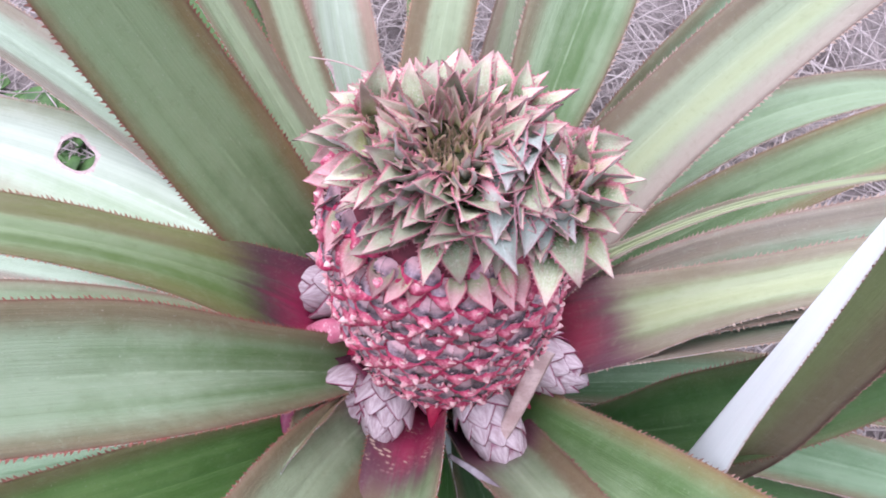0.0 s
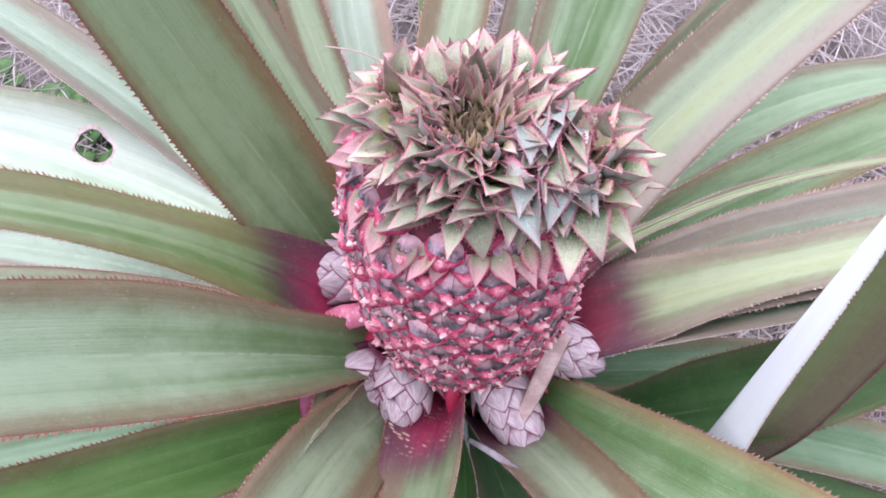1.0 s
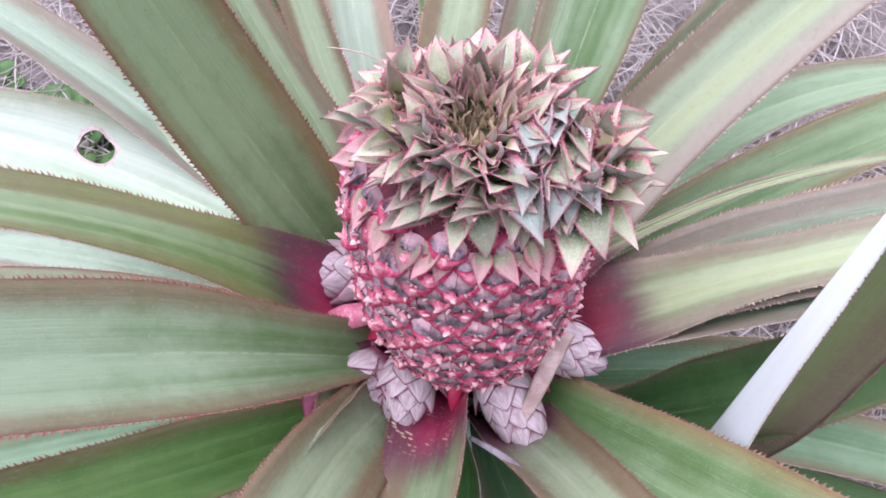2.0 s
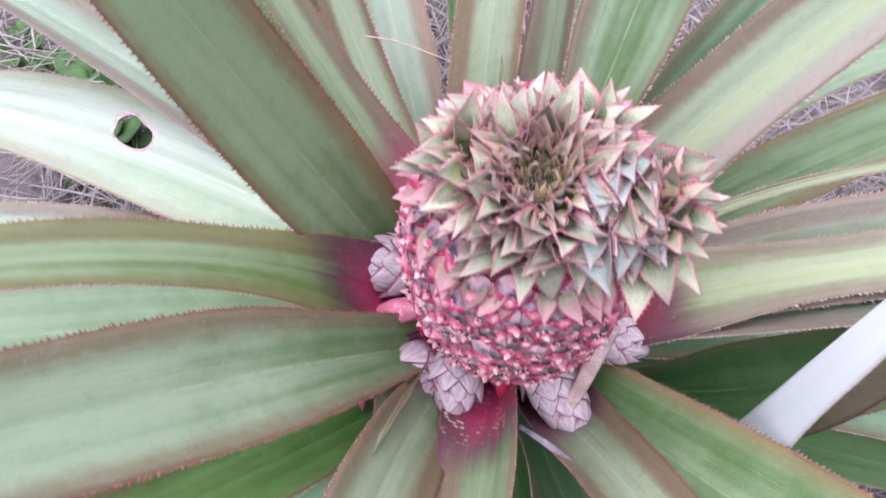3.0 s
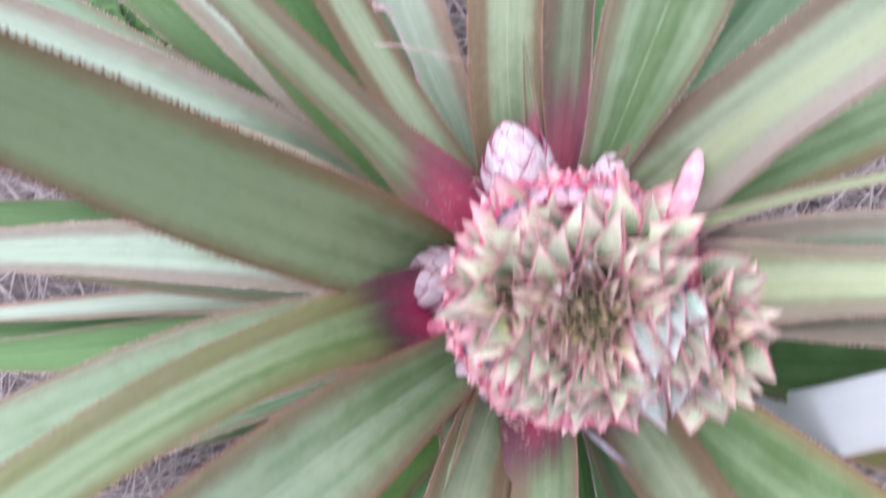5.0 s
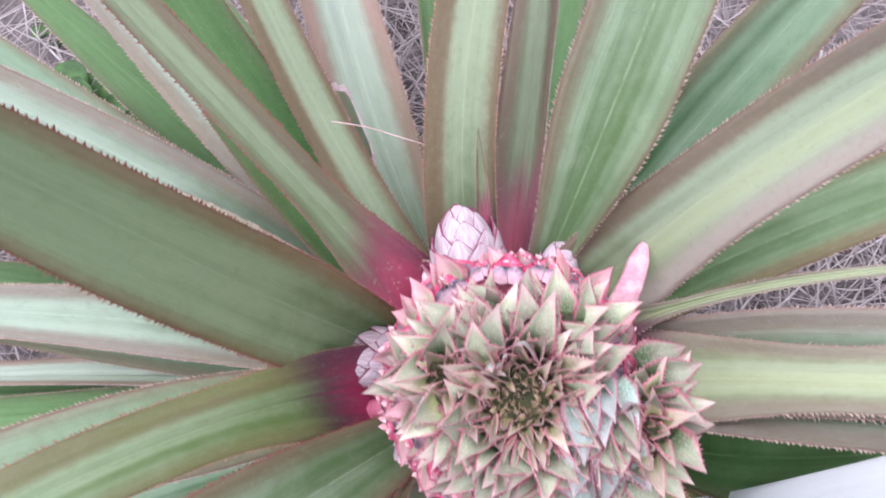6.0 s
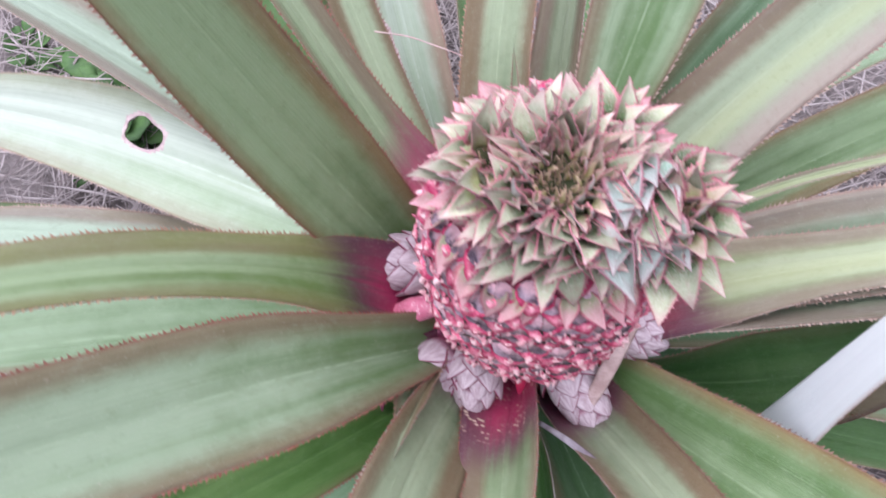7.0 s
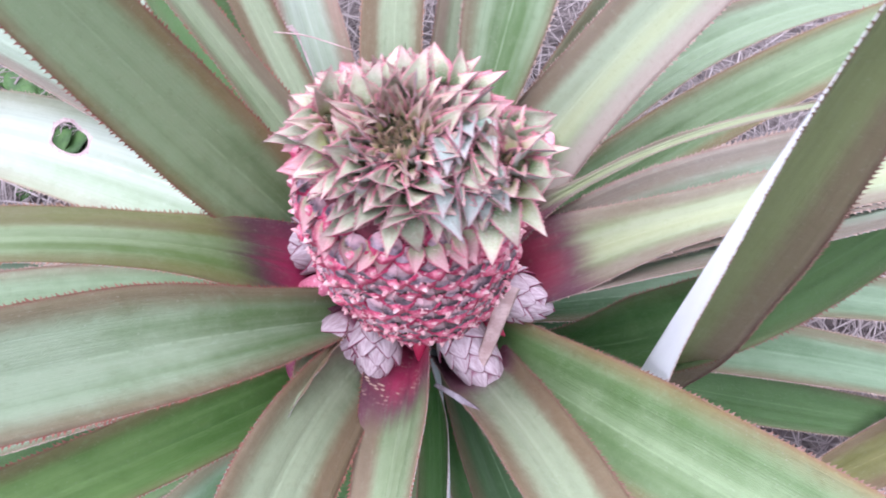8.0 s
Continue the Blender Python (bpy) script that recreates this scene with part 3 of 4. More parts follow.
# low filler leaves, mostly in the green darkened for shade
for i, (az, el, w) in enumerate(((76, 16, 0.050), (92, 12, 0.046), (108, 14, 0.050), (121, 10, 0.046), (176, 8, 0.05), (186, 13, 0.048), (196, 9, 0.05), (206, 15, 0.046), (217, 10, 0.05), (229, 14, 0.048), (241, 9, 0.05), (254, 14, 0.05), (268, 10, 0.046), (281, 15, 0.05), (294, 9, 0.048), (340, 7, 0.046), (160, 12, 0.05), (168, 15, 0.046), (181, 18, 0.05), (136, 24, 0.05), (144, 20, 0.048))):
    leaf(plant, (SHADED, SHADED, PLAIN)[i % 3], az=az, bend=dice.normal(0, 8), r=0.05, z=0.085 + 0.02 * (i % 3), el=el, droop=24 + dice.normal(0, 6), w0=0.042, w1=w, roll=dice.normal(0, 8), twist=dice.normal(0, 12), fold=18, length=0.55, rim="tan", foot=0.07)
leaf(plant, OLIVE, az=79.6, bend=-39.6, r=0, z=0.144, el=81.5, droop=9.4, w0=0.046, w1=0.076, roll=58.6, twist=-40.5, fold=47.8, length=0.6, base=(0.129, -0.095), keel=1.15, foot=0.12, rim="brown", under=BRIGHT_SILVER, label="upright folded leaf showing its silvery underside")


# ---- the fruit ----
fruit = tagged(new("pineapple_fruit"), "unripe red pineapple with a double crown and slips at its foot", "fruit")
FX, FY = 0.002, -0.003


def skin_material(name, low, high, fleck, rough, crest=None, spread=0.3, cap=None):
    n = Nodes(name)
    where = n.add("ShaderNodeTexCoord").outputs["Object"]
    info = n.add("ShaderNodeObjectInfo")
    where = n.shifted(where, info.outputs["Random"])
    coarse, fine = n.noise(where, 190, 4), n.noise(where, 1300, 4, 0.7)
    streak = n.noise(n.scaled(where, 1500, 220, 1500), 1.0, 3)
    colour = n.mix(n.step(coarse, 0.32, 0.68), low, high)
    colour = n.mix(n.maths("MULTIPLY", n.step(streak, 0.5, 0.72), 0.45), colour, tuple(0.5 * c for c in low))
    colour = n.mix(n.maths("MULTIPLY", n.step(fine, 0.54, 0.74), 0.55), colour, fleck)
    if cap:
        part = n.add("ShaderNodeSeparateXYZ")
        n.put(part.inputs[0], n.add("ShaderNodeTexCoord").outputs["Object"])
        colour = n.mix(n.maths("MULTIPLY", n.step(n.maths("ADD", part.outputs["Y"], n.maths("MULTIPLY", n.maths("SUBTRACT", coarse, 0.5), 0.006)), -0.0020, 0.0035), 0.8), colour, cap)
    if crest:
        split = n.add("ShaderNodeSeparateXYZ")
        n.put(split.inputs[0], n.add("ShaderNodeTexCoord").outputs["Object"])
        worn = n.maths("MULTIPLY", n.step(split.outputs["Z"], 0.0016, 0.0046), n.step(n.maths("ADD", coarse, fine), 0.70, 1.15))
        colour = n.mix(worn, colour, crest)
    tone = n.add("ShaderNodeHueSaturation")
    n.put(tone.inputs["Color"], colour)
    island = n.add("ShaderNodeNewGeometry").outputs["Random Per Island"]
    value = n.maths("MULTIPLY_ADD", n.maths("ADD", info.outputs["Random"], island), spread)
    value.node.inputs[2].default_value = 1.0 - spread
    n.put(tone.inputs["Value"], value)
    n.bump(n.maths("ADD", fine, streak), 0.7, 0.0008)
    return n.finish(tone.outputs["Color"], rough, 0.28)


SEPAL = skin_material("mauve_grey_sepals", (0.075, 0.050, 0.075), (0.42, 0.30, 0.365), (0.72, 0.60, 0.63), 0.5, spread=0.66, cap=(0.72, 0.42, 0.46))
BRACT = skin_material("crimson_bract", (0.36, 0.014, 0.075), (0.62, 0.060, 0.155), (0.80, 0.44, 0.50), 0.55, crest=(0.84, 0.46, 0.52))
DRY_TIP = plain_material("dried_bract_tip", (0.62, 0.27, 0.30), (0.80, 0.57, 0.56), 300, 0.8)
# flesh darkened to carry the shade of the gaps between fruitlets
FLESH = plain_material("shade_dark_red_flesh", (0.06, 0.008, 0.015), (0.16, 0.02, 0.04), 150, 0.6)
WITHERED = plain_material("withered_flower", (0.03, 0.02, 0.02), (0.12, 0.07, 0.06), 500, 0.8)

PROFILE = [(0.022, 0.250), (0.034, 0.257), (0.045, 0.275), (0.051, 0.30), (0.0532, 0.33), (0.053, 0.36), (0.0512, 0.39), (0.0485, 0.418), (0.040, 0.436), (0.02, 0.444)]
lathe("body", PROFILE, FLESH, fruit, 40, (FX, FY), "red flesh, darkened as the shade between the fruitlets")


def radius_at(z):
    return float(np.interp(z, [q[1] for q in PROFILE], [q[0] for q in PROFILE]))


def cone_of(verts, faces, slots, at, tip, w, thick, slot, sides=5):
    """A tapering spike from at to tip, flattened to thick."""
    at, tip = np.array(at, float), np.array(tip, float)
    axis = tip - at
    axis /= np.linalg.norm(axis)
    a = np.cross(axis, (0.13, 0.9, 0.41))
    a = np.array([1.0, 0, 0]) - axis * axis[0] if abs(axis[0]) < 0.9 else a
    a /= np.linalg.norm(a)
    b = np.cross(axis, a)
    c = len(verts)
    for f, g in ((0, 1.0), (0.5, 0.75)):
        for i in range(sides):
            v = math.tau * i / sides
            verts.append(at + (tip - at) * f + a * math.cos(v) * w * g + b * math.sin(v) * thick * g)
    verts.append(tip)
    for i in range(sides):
        j = (i + 1) % sides
        faces.append((c + i, c + j, c + sides + j, c + sides + i)), slots.append(slot)
        faces.append((c + sides + i, c + sides + j, c + 2 * sides)), slots.append(slot)


def sepals_mesh(rng):
    """Two broad sepals that fan upwards from a withered tuft, with a crease between them; x sideways, y up the fruit, z outwards, in millimetres."""
    verts, faces, slots = [], [], []
    for a0, a1, reach in ((91, 176, 9.9), (4, 89, 9.9)):
        c, m, k = len(verts), 6, 5
        lift, skew, reach = rng.uniform(0.4, 1.2), rng.uniform(-0.7, 0.7), reach * rng.uniform(0.93, 1.05)
        for i in range(k + 1):
            f = i / k
            for j in range(m + 1):
                g = j / m
                a = radians(a0 + (a1 - a0) * g)
                rr = reach * f * (0.90 + 0.14 * math.sin(math.pi * g)) * rng.uniform(0.98, 1.02) + 0.4
                fold = (1 - g if a0 > 90 else g) ** 1.3
                verts.append((rr * math.cos(a) * 0.90, rr * math.sin(a) * 1.0 - 4.2, 1.9 + 2.3 * fold * (0.6 + 0.5 * lift) * f + 1.6 * skew * (g - 0.5) * f + 1.5 * math.sin(f * 2.4) - 3.4 * f ** 3 + rng.normal(0, 0.08)))
        for i in range(k):
            for j in range(m):
                faces.append((c + i * (m + 1) + j, c + (i + 1) * (m + 1) + j, c + (i + 1) * (m + 1) + j + 1, c + i * (m + 1) + j + 1)), slots.append(0)
    for _ in range(5):
        b = rng.normal(0, 0.9, 2)
        cone_of(verts, faces, slots, (b[0], b[1] - 3.6, 1.4), (b[0] * 2.4, b[1] - 2.6 + rng.uniform(-1.4, 2), rng.uniform(3.0, 5.0)), 0.75, 0.4, int(rng.choice([0, 1, 2], p=[0.2, 0.35, 0.45])), 4)
    return [np.array(v) * 0.001 for v in verts], faces, slots


def bract_mesh(rng):
    """A crested crimson bract in a wide V below the sepals, drawn out into a tip with a dried, torn end."""
    verts, faces, slots = [], [], []
    m, k = 16, 6
    tilt = rng.uniform(-5, 5)
    section = ((-1.0, 0.0), (-0.75, 0.75), (-0.1, 1.1), (0.25, 0.95), (0.9, 0.25), (1.0, 0.0))
    for i in range(m + 1):
        f = i / m
        a = radians(192 + 156 * f + tilt)
        mid = math.sin(math.pi * f)
        point = max(0, 1 - abs(f - 0.5) / 0.2)
        cx, cy = 8.9 * math.cos(a) * 1.04, 8.9 * math.sin(a) * 0.66 + 0.2 - 1.5 * point
        wide, high = 0.5 + 2.3 * mid ** 1.5 + 1.2 * point, 0.3 + 1.1 * mid ** 1.5 + 0.7 * point
        for o, h in section:
            verts.append((cx - wide * o * math.cos(a) + rng.normal(0, 0.28), cy - wide * o * math.sin(a) + rng.normal(0, 0.35), 0.5 + high * h + 0.6 * mid + rng.normal(0, 0.34)))
    for i in range(m):
        for j in range(k - 1):
            faces.append((i * k + j, i * k + j + 1, (i + 1) * k + j + 1, (i + 1) * k + j)), slots.append(0)
    # the red ground behind the crest
    c = len(verts)
    for i in range(9):
        a = radians(180 + 180 * i / 8)
        verts += [(8.6 * math.cos(a), 3.0 + 2.0 * math.sin(a), -0.4), (9.4 * math.cos(a), -1.0 + 7.5 * math.sin(a), -0.6)]
    for i in range(8):
        b = c + 2 * i
        faces.append((b, b + 1, b + 3, b + 2)), slots.append(0)
    tipx = rng.normal(0, 1.3)
    root, end = np.array((tipx * 0.3, -6.6, 2.0)), np.array((tipx, -6.6 + rng.uniform(-1.2, 2.2), rng.uniform(3.0, 5.2)))
    cone_of(verts, faces, slots, root, end, rng.uniform(1.4, 2.6), 0.6, 0, 6)
    cone_of(verts, faces, slots, end - (end - root) * 0.7, end + np.array([rng.normal(0, 1.0), rng.uniform(-1.0, 1.6), rng.uniform(0.6, 2.2)]), 1.9, 0.7, 1, 5)
    for s in (-1, 1):
        if rng.uniform() < 0.65:
            x = s * rng.uniform(1.5, 6.5)
            cone_of(verts, faces, slots, (x, -5.2 + abs(x) * 0.3, 2.0), (x * 1.2, -5.2 + abs(x) * 0.35 + rng.uniform(-0.8, 1.2), rng.uniform(3.2, 5.4)), rng.uniform(0.7, 1.4), 0.4, int(rng.uniform() < 0.7), 4)
    return [np.array(v) * 0.001 for v in verts], faces, slots


def stock(name, maker, materials, count, seed):
    """A few meshes of a kind, to be shared among its pieces."""
    out = []
    for i in range(count):
        v, f, s = maker(np.random.default_rng(seed + i))
        me = bpy.data.meshes.new(name)
        me.from_pydata([tuple(q) for q in v], [], f)
        for m in materials:
            me.materials.append(m)
        me.polygons.foreach_set("material_index", s)
        me.polygons.foreach_set("use_smooth", [True] * len(f))
        me.update()
        out.append(me)
    return out


SEPALS = stock("fruitlet", sepals_mesh, [SEPAL, WITHERED, DRY_TIP], 10, 40)
BRACTS = stock("bract", bract_mesh, [BRACT, DRY_TIP], 10, 80)


def smooth_between(x, low, high):
    return float(smoothstep((x - low) / (high - low)))


def fruitlets(count):
    zs = np.linspace(0.260, 0.444, 400)
    area = np.cumsum([radius_at(z) * (1 + 0.55 * smooth_between(z, 0.375, 0.42)) for z in zs])
    for i in range(count):
        z = float(np.interp((i + 0.5) / count * area[-1], area, zs))
        a = i * radians(137.508)
        r = radius_at(z) + dice.normal(0, 0.0007)
        slope = math.atan2(radius_at(z + 0.004) - radius_at(z - 0.004), 0.008)
        out = Vector((math.cos(a) * math.cos(slope), math.sin(a) * math.cos(slope), -math.sin(slope)))
        side = Vector((-math.sin(a), math.cos(a), 0))
        up = out.cross(side)
        m = Matrix((side, up, out)).transposed().to_4x4()
        m.translation = (FX + r * math.cos(a), FY + r * math.sin(a), z)
        size = (0.85 + 0.19 * smooth_between(z, 0.265, 0.335)) * dice.uniform(0.92, 1.08) * (1 - 0.16 * smooth_between(z, 0.400, 0.435))
        m = m @ Matrix.Rotation(radians(dice.normal(0, 9)), 4, "Z") @ Matrix.Rotation(radians(-17 + dice.normal(0, 6)), 4, "X") @ Matrix.Scale(size, 4)
        piece = again("fruitlet", SEPALS[i % 10], fruit, m)
        again("bract", BRACTS[(i * 3) % 10], piece, Matrix.Identity(4))


fruitlets(298)


# ---- crown leaves ----
def crown_material(name, heart, body, rim, tip, bloom):
    n = Nodes(name)
    along, across, place, chance = uv_of(n)
    side = n.maths("ABSOLUTE", across)
    grain = n.noise(n.scaled(place, 6, 26, 1), 1.0, 4)
    fine = n.noise(n.scaled(place, 30, 20, 1), 1.0, 5, 0.8)
    blot = n.noise(n.scaled(place, 6, 4.5, 1), 1.0, 4, 0.65)
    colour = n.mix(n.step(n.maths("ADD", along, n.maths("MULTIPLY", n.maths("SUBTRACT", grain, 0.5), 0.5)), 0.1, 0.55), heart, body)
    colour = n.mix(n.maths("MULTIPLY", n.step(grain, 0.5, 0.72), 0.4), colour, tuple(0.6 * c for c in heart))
    colour = n.mix(n.maths("MULTIPLY", n.step(n.maths("ADD", along, n.maths("MULTIPLY", grain, 0.3)), 0.75, 1.15), 0.75), colour, tip)
    colour = n.mix(n.maths("MULTIPLY", n.step(n.maths("ADD", side, n.maths("MULTIPLY", n.maths("SUBTRACT", grain, 0.5), 0.3)), 0.70, 1.0), 0.9), colour, rim)
    colour = n.mix(n.maths("MULTIPLY", n.step(blot, 0.46, 0.70), 0.32), colour, tuple(0.6 * a + 0.25 * b for a, b in zip(rim, heart)))
    colour = n.mix(n.maths("MULTIPLY", n.step(fine, 0.46, 0.70), 0.6), colour, bloom)
    tone = n.add("ShaderNodeHueSaturation")
    n.put(tone.inputs["Color"], colour)
    value = n.maths("MULTIPLY_ADD", chance, 0.62)
    value.node.inputs[2].default_value = 0.66
    n.put(tone.inputs["Value"], value)
    n.bump(n.maths("ADD", grain, fine), 0.4, 0.0005)
    return n.finish(tone.outputs["Color"], 0.55, 0.4)


# green foot, deepened to paint in the shade where the leaves pack
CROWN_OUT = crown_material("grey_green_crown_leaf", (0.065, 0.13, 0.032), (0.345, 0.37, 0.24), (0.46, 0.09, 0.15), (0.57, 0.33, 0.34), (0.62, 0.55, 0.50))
CROWN_PALE = crown_material("pale_olive_crown_leaf", (0.30, 0.34, 0.12), (0.36, 0.375, 0.25), (0.46, 0.12, 0.17), (0.54, 0.39, 0.36), (0.60, 0.56, 0.48))
CROWN_SKIRT = crown_material("pink_crown_leaf", (0.28, 0.31, 0.16), (0.50, 0.27, 0.27), (0.50, 0.09, 0.15), (0.58, 0.25, 0.30), (0.70, 0.52, 0.53))
CROWN_INNER = crown_material("pinkish_inner_crown_leaf", (0.24, 0.26, 0.09), (0.43, 0.35, 0.26), (0.50, 0.17, 0.19), (0.60, 0.43, 0.39), (0.66, 0.56, 0.50))
CROWN_HEART = crown_material("olive_crown_heart", (0.27, 0.27, 0.07), (0.42, 0.35, 0.19), (0.46, 0.25, 0.20), (0.58, 0.40, 0.33), (0.60, 0.52, 0.43))
CROWN_UNDER = crown_material("grey_crown_leaf_back", (0.25, 0.31, 0.26), (0.40, 0.41, 0.36), (0.44, 0.15, 0.19), (0.55, 0.38, 0.41), (0.66, 0.62, 0.62))
CROWN_BACK = crown_material("silvery_crown_leaf_back", (0.12, 0.20, 0.13), (0.33, 0.39, 0.34), (0.42, 0.12, 0.17), (0.50, 0.38, 0.38), (0.62, 0.64, 0.61))


def crown_leaf_mesh(name, skin, rng, curl, broad, back, fold=0.5):
    """A short keeled blade with a sharp tip and hooked teeth; length 1 along y, breadth about x, upper face to z."""
    rows, cols = 10, 6
    v = np.linspace(0, 1, rows + 1)
    x = np.linspace(-1, 1, cols + 1)
    half = broad * np.interp(v, (0, 0.15, 0.3, 0.5, 0.7, 0.85, 1), (0.82, 0.97, 1.0, 0.80, 0.47, 0.21, 0.01))
    lean = curl * v
    dy, dz = np.cos(lean), -np.sin(lean)
    y = np.concatenate([[0], np.cumsum((dy[1:] + dy[:-1]) / 2 / rows)])
    z = np.concatenate([[0], np.cumsum((dz[1:] + dz[:-1]) / 2 / rows)])
    grid = np.zeros((rows + 1, cols + 1, 3))
    bend = rng.normal(0, 0.06)
    grid[..., 0] = half[:, None] * x[None] * 0.92 + (bend * v ** 2)[:, None]
    grid[..., 1] = y[:, None]
    grid[..., 2] = z[:, None] + half[:, None] * fold * np.abs(x[None]) ** 1.5 + 0.02 * np.sin(v[:, None] * 11 + x[None] * 2.5 + bend * 40)
    uv = np.stack(np.broadcast_arrays(v[:, None], (x[None] + 1) / 2), -1)
    nrm = np.zeros_like(grid)
    nrm[..., 1], nrm[..., 2] = np.sin(lean)[:, None], np.cos(lean)[:, None]
    verts, faces, uvs, slots = sheet(grid, uv, np.full(grid.shape[:2], 0.035) * (1.1 - v)[:, None], nrm)
    verts, uvs = [tuple(q) for q in verts], [tuple(q) for q in uvs]
    for col, out in ((0, -1), (cols, 1)):
        d = 0.08
        while d < 0.9:
            k = d * rows
            i, f = int(k), k % 1
            at = grid[i, col] * (1 - f) + grid[min(i + 1, rows), col] * f
            c, size = len(verts), rng.uniform(0.7, 1.2) * (1.1 - 0.5 * d)
            verts += [tuple(at + np.array(o)) for o in ((0, -0.026, 0), (0, 0.022, 0), (0, 0, -0.03), (out * 0.05 * size, 0.045 * size, 0.012))]
            uvs += [(0.95, 0.0 if out < 0 else 1.0)] * 4
            faces += [(c, c + 1, c + 3), (c + 1, c + 2, c + 3), (c + 2, c, c + 3)]
            slots += [0, 0, 0]
            d += rng.uniform(0.055, 0.10)
    me = bpy.data.meshes.new(name)
    me.from_pydata(verts, [], faces)
    me.materials.append(skin), me.materials.append(back)
    me.polygons.foreach_set("material_index", slots)
    me.polygons.foreach_set("use_smooth", [True] * len(faces))
    layer = me.uv_layers.new(name="UVMap")
    loops = np.zeros(len(me.loops), dtype=np.int32)
    me.loops.foreach_get("vertex_index", loops)
    layer.data.foreach_set("uv", np.asarray(uvs, dtype=np.float32)[loops].ravel())
    me.update()
    return me


def crown_stock(skin, curls, broad, seed, back=None, fold=0.5):
    return [crown_leaf_mesh("crown_leaf", skin, np.random.default_rng(seed + i), c, broad * (0.88 + 0.05 * i), back or skin, fold * (0.7 + 0.13 * (i * 3 % 5))) for i, c in enumerate(curls)]


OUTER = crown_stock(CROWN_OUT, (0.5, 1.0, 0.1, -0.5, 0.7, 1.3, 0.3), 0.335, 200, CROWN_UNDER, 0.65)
PALER = crown_stock(CROWN_PALE, (0.4, 0.9, 0.1, 0.6, -0.3), 0.345, 250, CROWN_UNDER, 0.65)
SKIRT = crown_stock(CROWN_SKIRT, (-0.25, 0.05, 0.4, -0.1), 0.37, 300, CROWN_UNDER)
INNER = crown_stock(CROWN_INNER, (-0.6, 0.5, -0.2, 0.9, 0.2), 0.23, 350, CROWN_UNDER, 0.8)
HEART = crown_stock(CROWN_HEART, (-0.5, -0.2, 0.1, -0.35), 0.15, 400)
PLEATS = crown_stock(CROWN_BACK, (0.7, 0.4, 1.0, 0.6), 0.38, 500, CROWN_BACK, 0.6)


def place_crown_leaf(parent, meshes, at, heading, el, size, lean=0.0):
    """A crown leaf at a point, pointing to a heading (radians) and raised by el degrees."""
    m = Matrix.Translation(at) @ Matrix.Rotation(heading - math.pi / 2, 4, "Z") @ Matrix.Rotation(radians(el), 4, "X") @ Matrix.Rotation(radians(lean), 4, "Y") @ Matrix.Scale(size, 4)
    return again("crown_leaf", meshes[int(dice.integers(len(meshes)))], parent, m)


# filler core, near black to stand for shade between the crown leaves
CROWN_CORE = plain_material("shade_dark_crown_core", (0.03, 0.04, 0.012), (0.08, 0.08, 0.03), 120, 0.8)
# hearts of the crowns: x, y, z of the heart, reach of the leaf feet, count, length of the outer leaves
CROWNS = [(0.003, -0.010, 0.464, 0.027, 200, 0.0205), (0.042, -0.025, 0.463, 0.015, 48, 0.0195), (-0.022, 0.000, 0.463, 0.013, 30, 0.0205)]
# the cleft where the two larger crowns meet, from back to front
VALLEY = ((0.031, 0.000), (0.027, -0.042))


def valley(x, y):
    """How far a place lies from the cleft."""
    (ax, ay), (bx, by) = VALLEY
    f = min(1, max(0, ((x - ax) * (bx - ax) + (y - ay) * (by - ay)) / ((bx - ax) ** 2 + (by - ay) ** 2)))
    return math.hypot(x - ax - f * (bx - ax), y - ay - f * (by - ay))


def crown(index):
    cx, cy, cz, reach, count, size = CROWNS[index]
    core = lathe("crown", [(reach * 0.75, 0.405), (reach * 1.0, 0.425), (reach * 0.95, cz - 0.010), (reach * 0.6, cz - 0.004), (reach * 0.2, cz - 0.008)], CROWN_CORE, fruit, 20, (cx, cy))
    for i in range(count):
        f = math.sqrt((i + 0.5) / count)
        a = i * radians(137.508) + index
        x, y = cx + reach * f * math.cos(a), cy + reach * f * math.sin(a)
        mine = math.hypot(x - cx, y - cy) / reach
        if any(math.hypot(x - o[0], y - o[1]) / o[3] < mine * 0.95 for k, o in enumerate(CROWNS) if k != index):
            continue
        if valley(x, y) < 0.005 and y < -0.004:
            continue
        z = cz - 0.012 + 0.010 * math.sin(min(1, f * 1.25) * math.pi * 0.75) - 0.016 * max(0, f - 0.7) / 0.3
        back = max(0.0, math.sin(a)) * smooth_between(f, 0.3, 0.8)
        el = 86 - 70 * f ** 2.0 + 22 * back + dice.normal(0, 13)
        ln = size * (0.36 + 0.64 * smooth_between(f, 0.15, 0.85)) * dice.uniform(0.72, 1.2) * (1 + 0.08 * back)
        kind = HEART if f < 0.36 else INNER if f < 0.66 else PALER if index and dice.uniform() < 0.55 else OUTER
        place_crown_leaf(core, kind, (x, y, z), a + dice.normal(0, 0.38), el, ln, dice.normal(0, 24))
    return core


cores = [crown(i) for i in range(3)]
# the tight olive buds in the hollow of each heart
for index, many in enumerate((46, 12, 8)):
    cx, cy, cz, reach, *_ = CROWNS[index]
    for i in range(many):
        f, a = math.sqrt((i + 0.3) / many), i * 2.39996
        place_crown_leaf(cores[index], HEART, (cx + 0.36 * reach * f * math.cos(a), cy + 0.36 * reach * f * math.sin(a), cz - 0.013 + 0.004 * f), a + dice.normal(0, 0.4), 84 - 22 * f + dice.normal(0, 9), 0.0095 * dice.uniform(0.7, 1.25), dice.normal(0, 20))


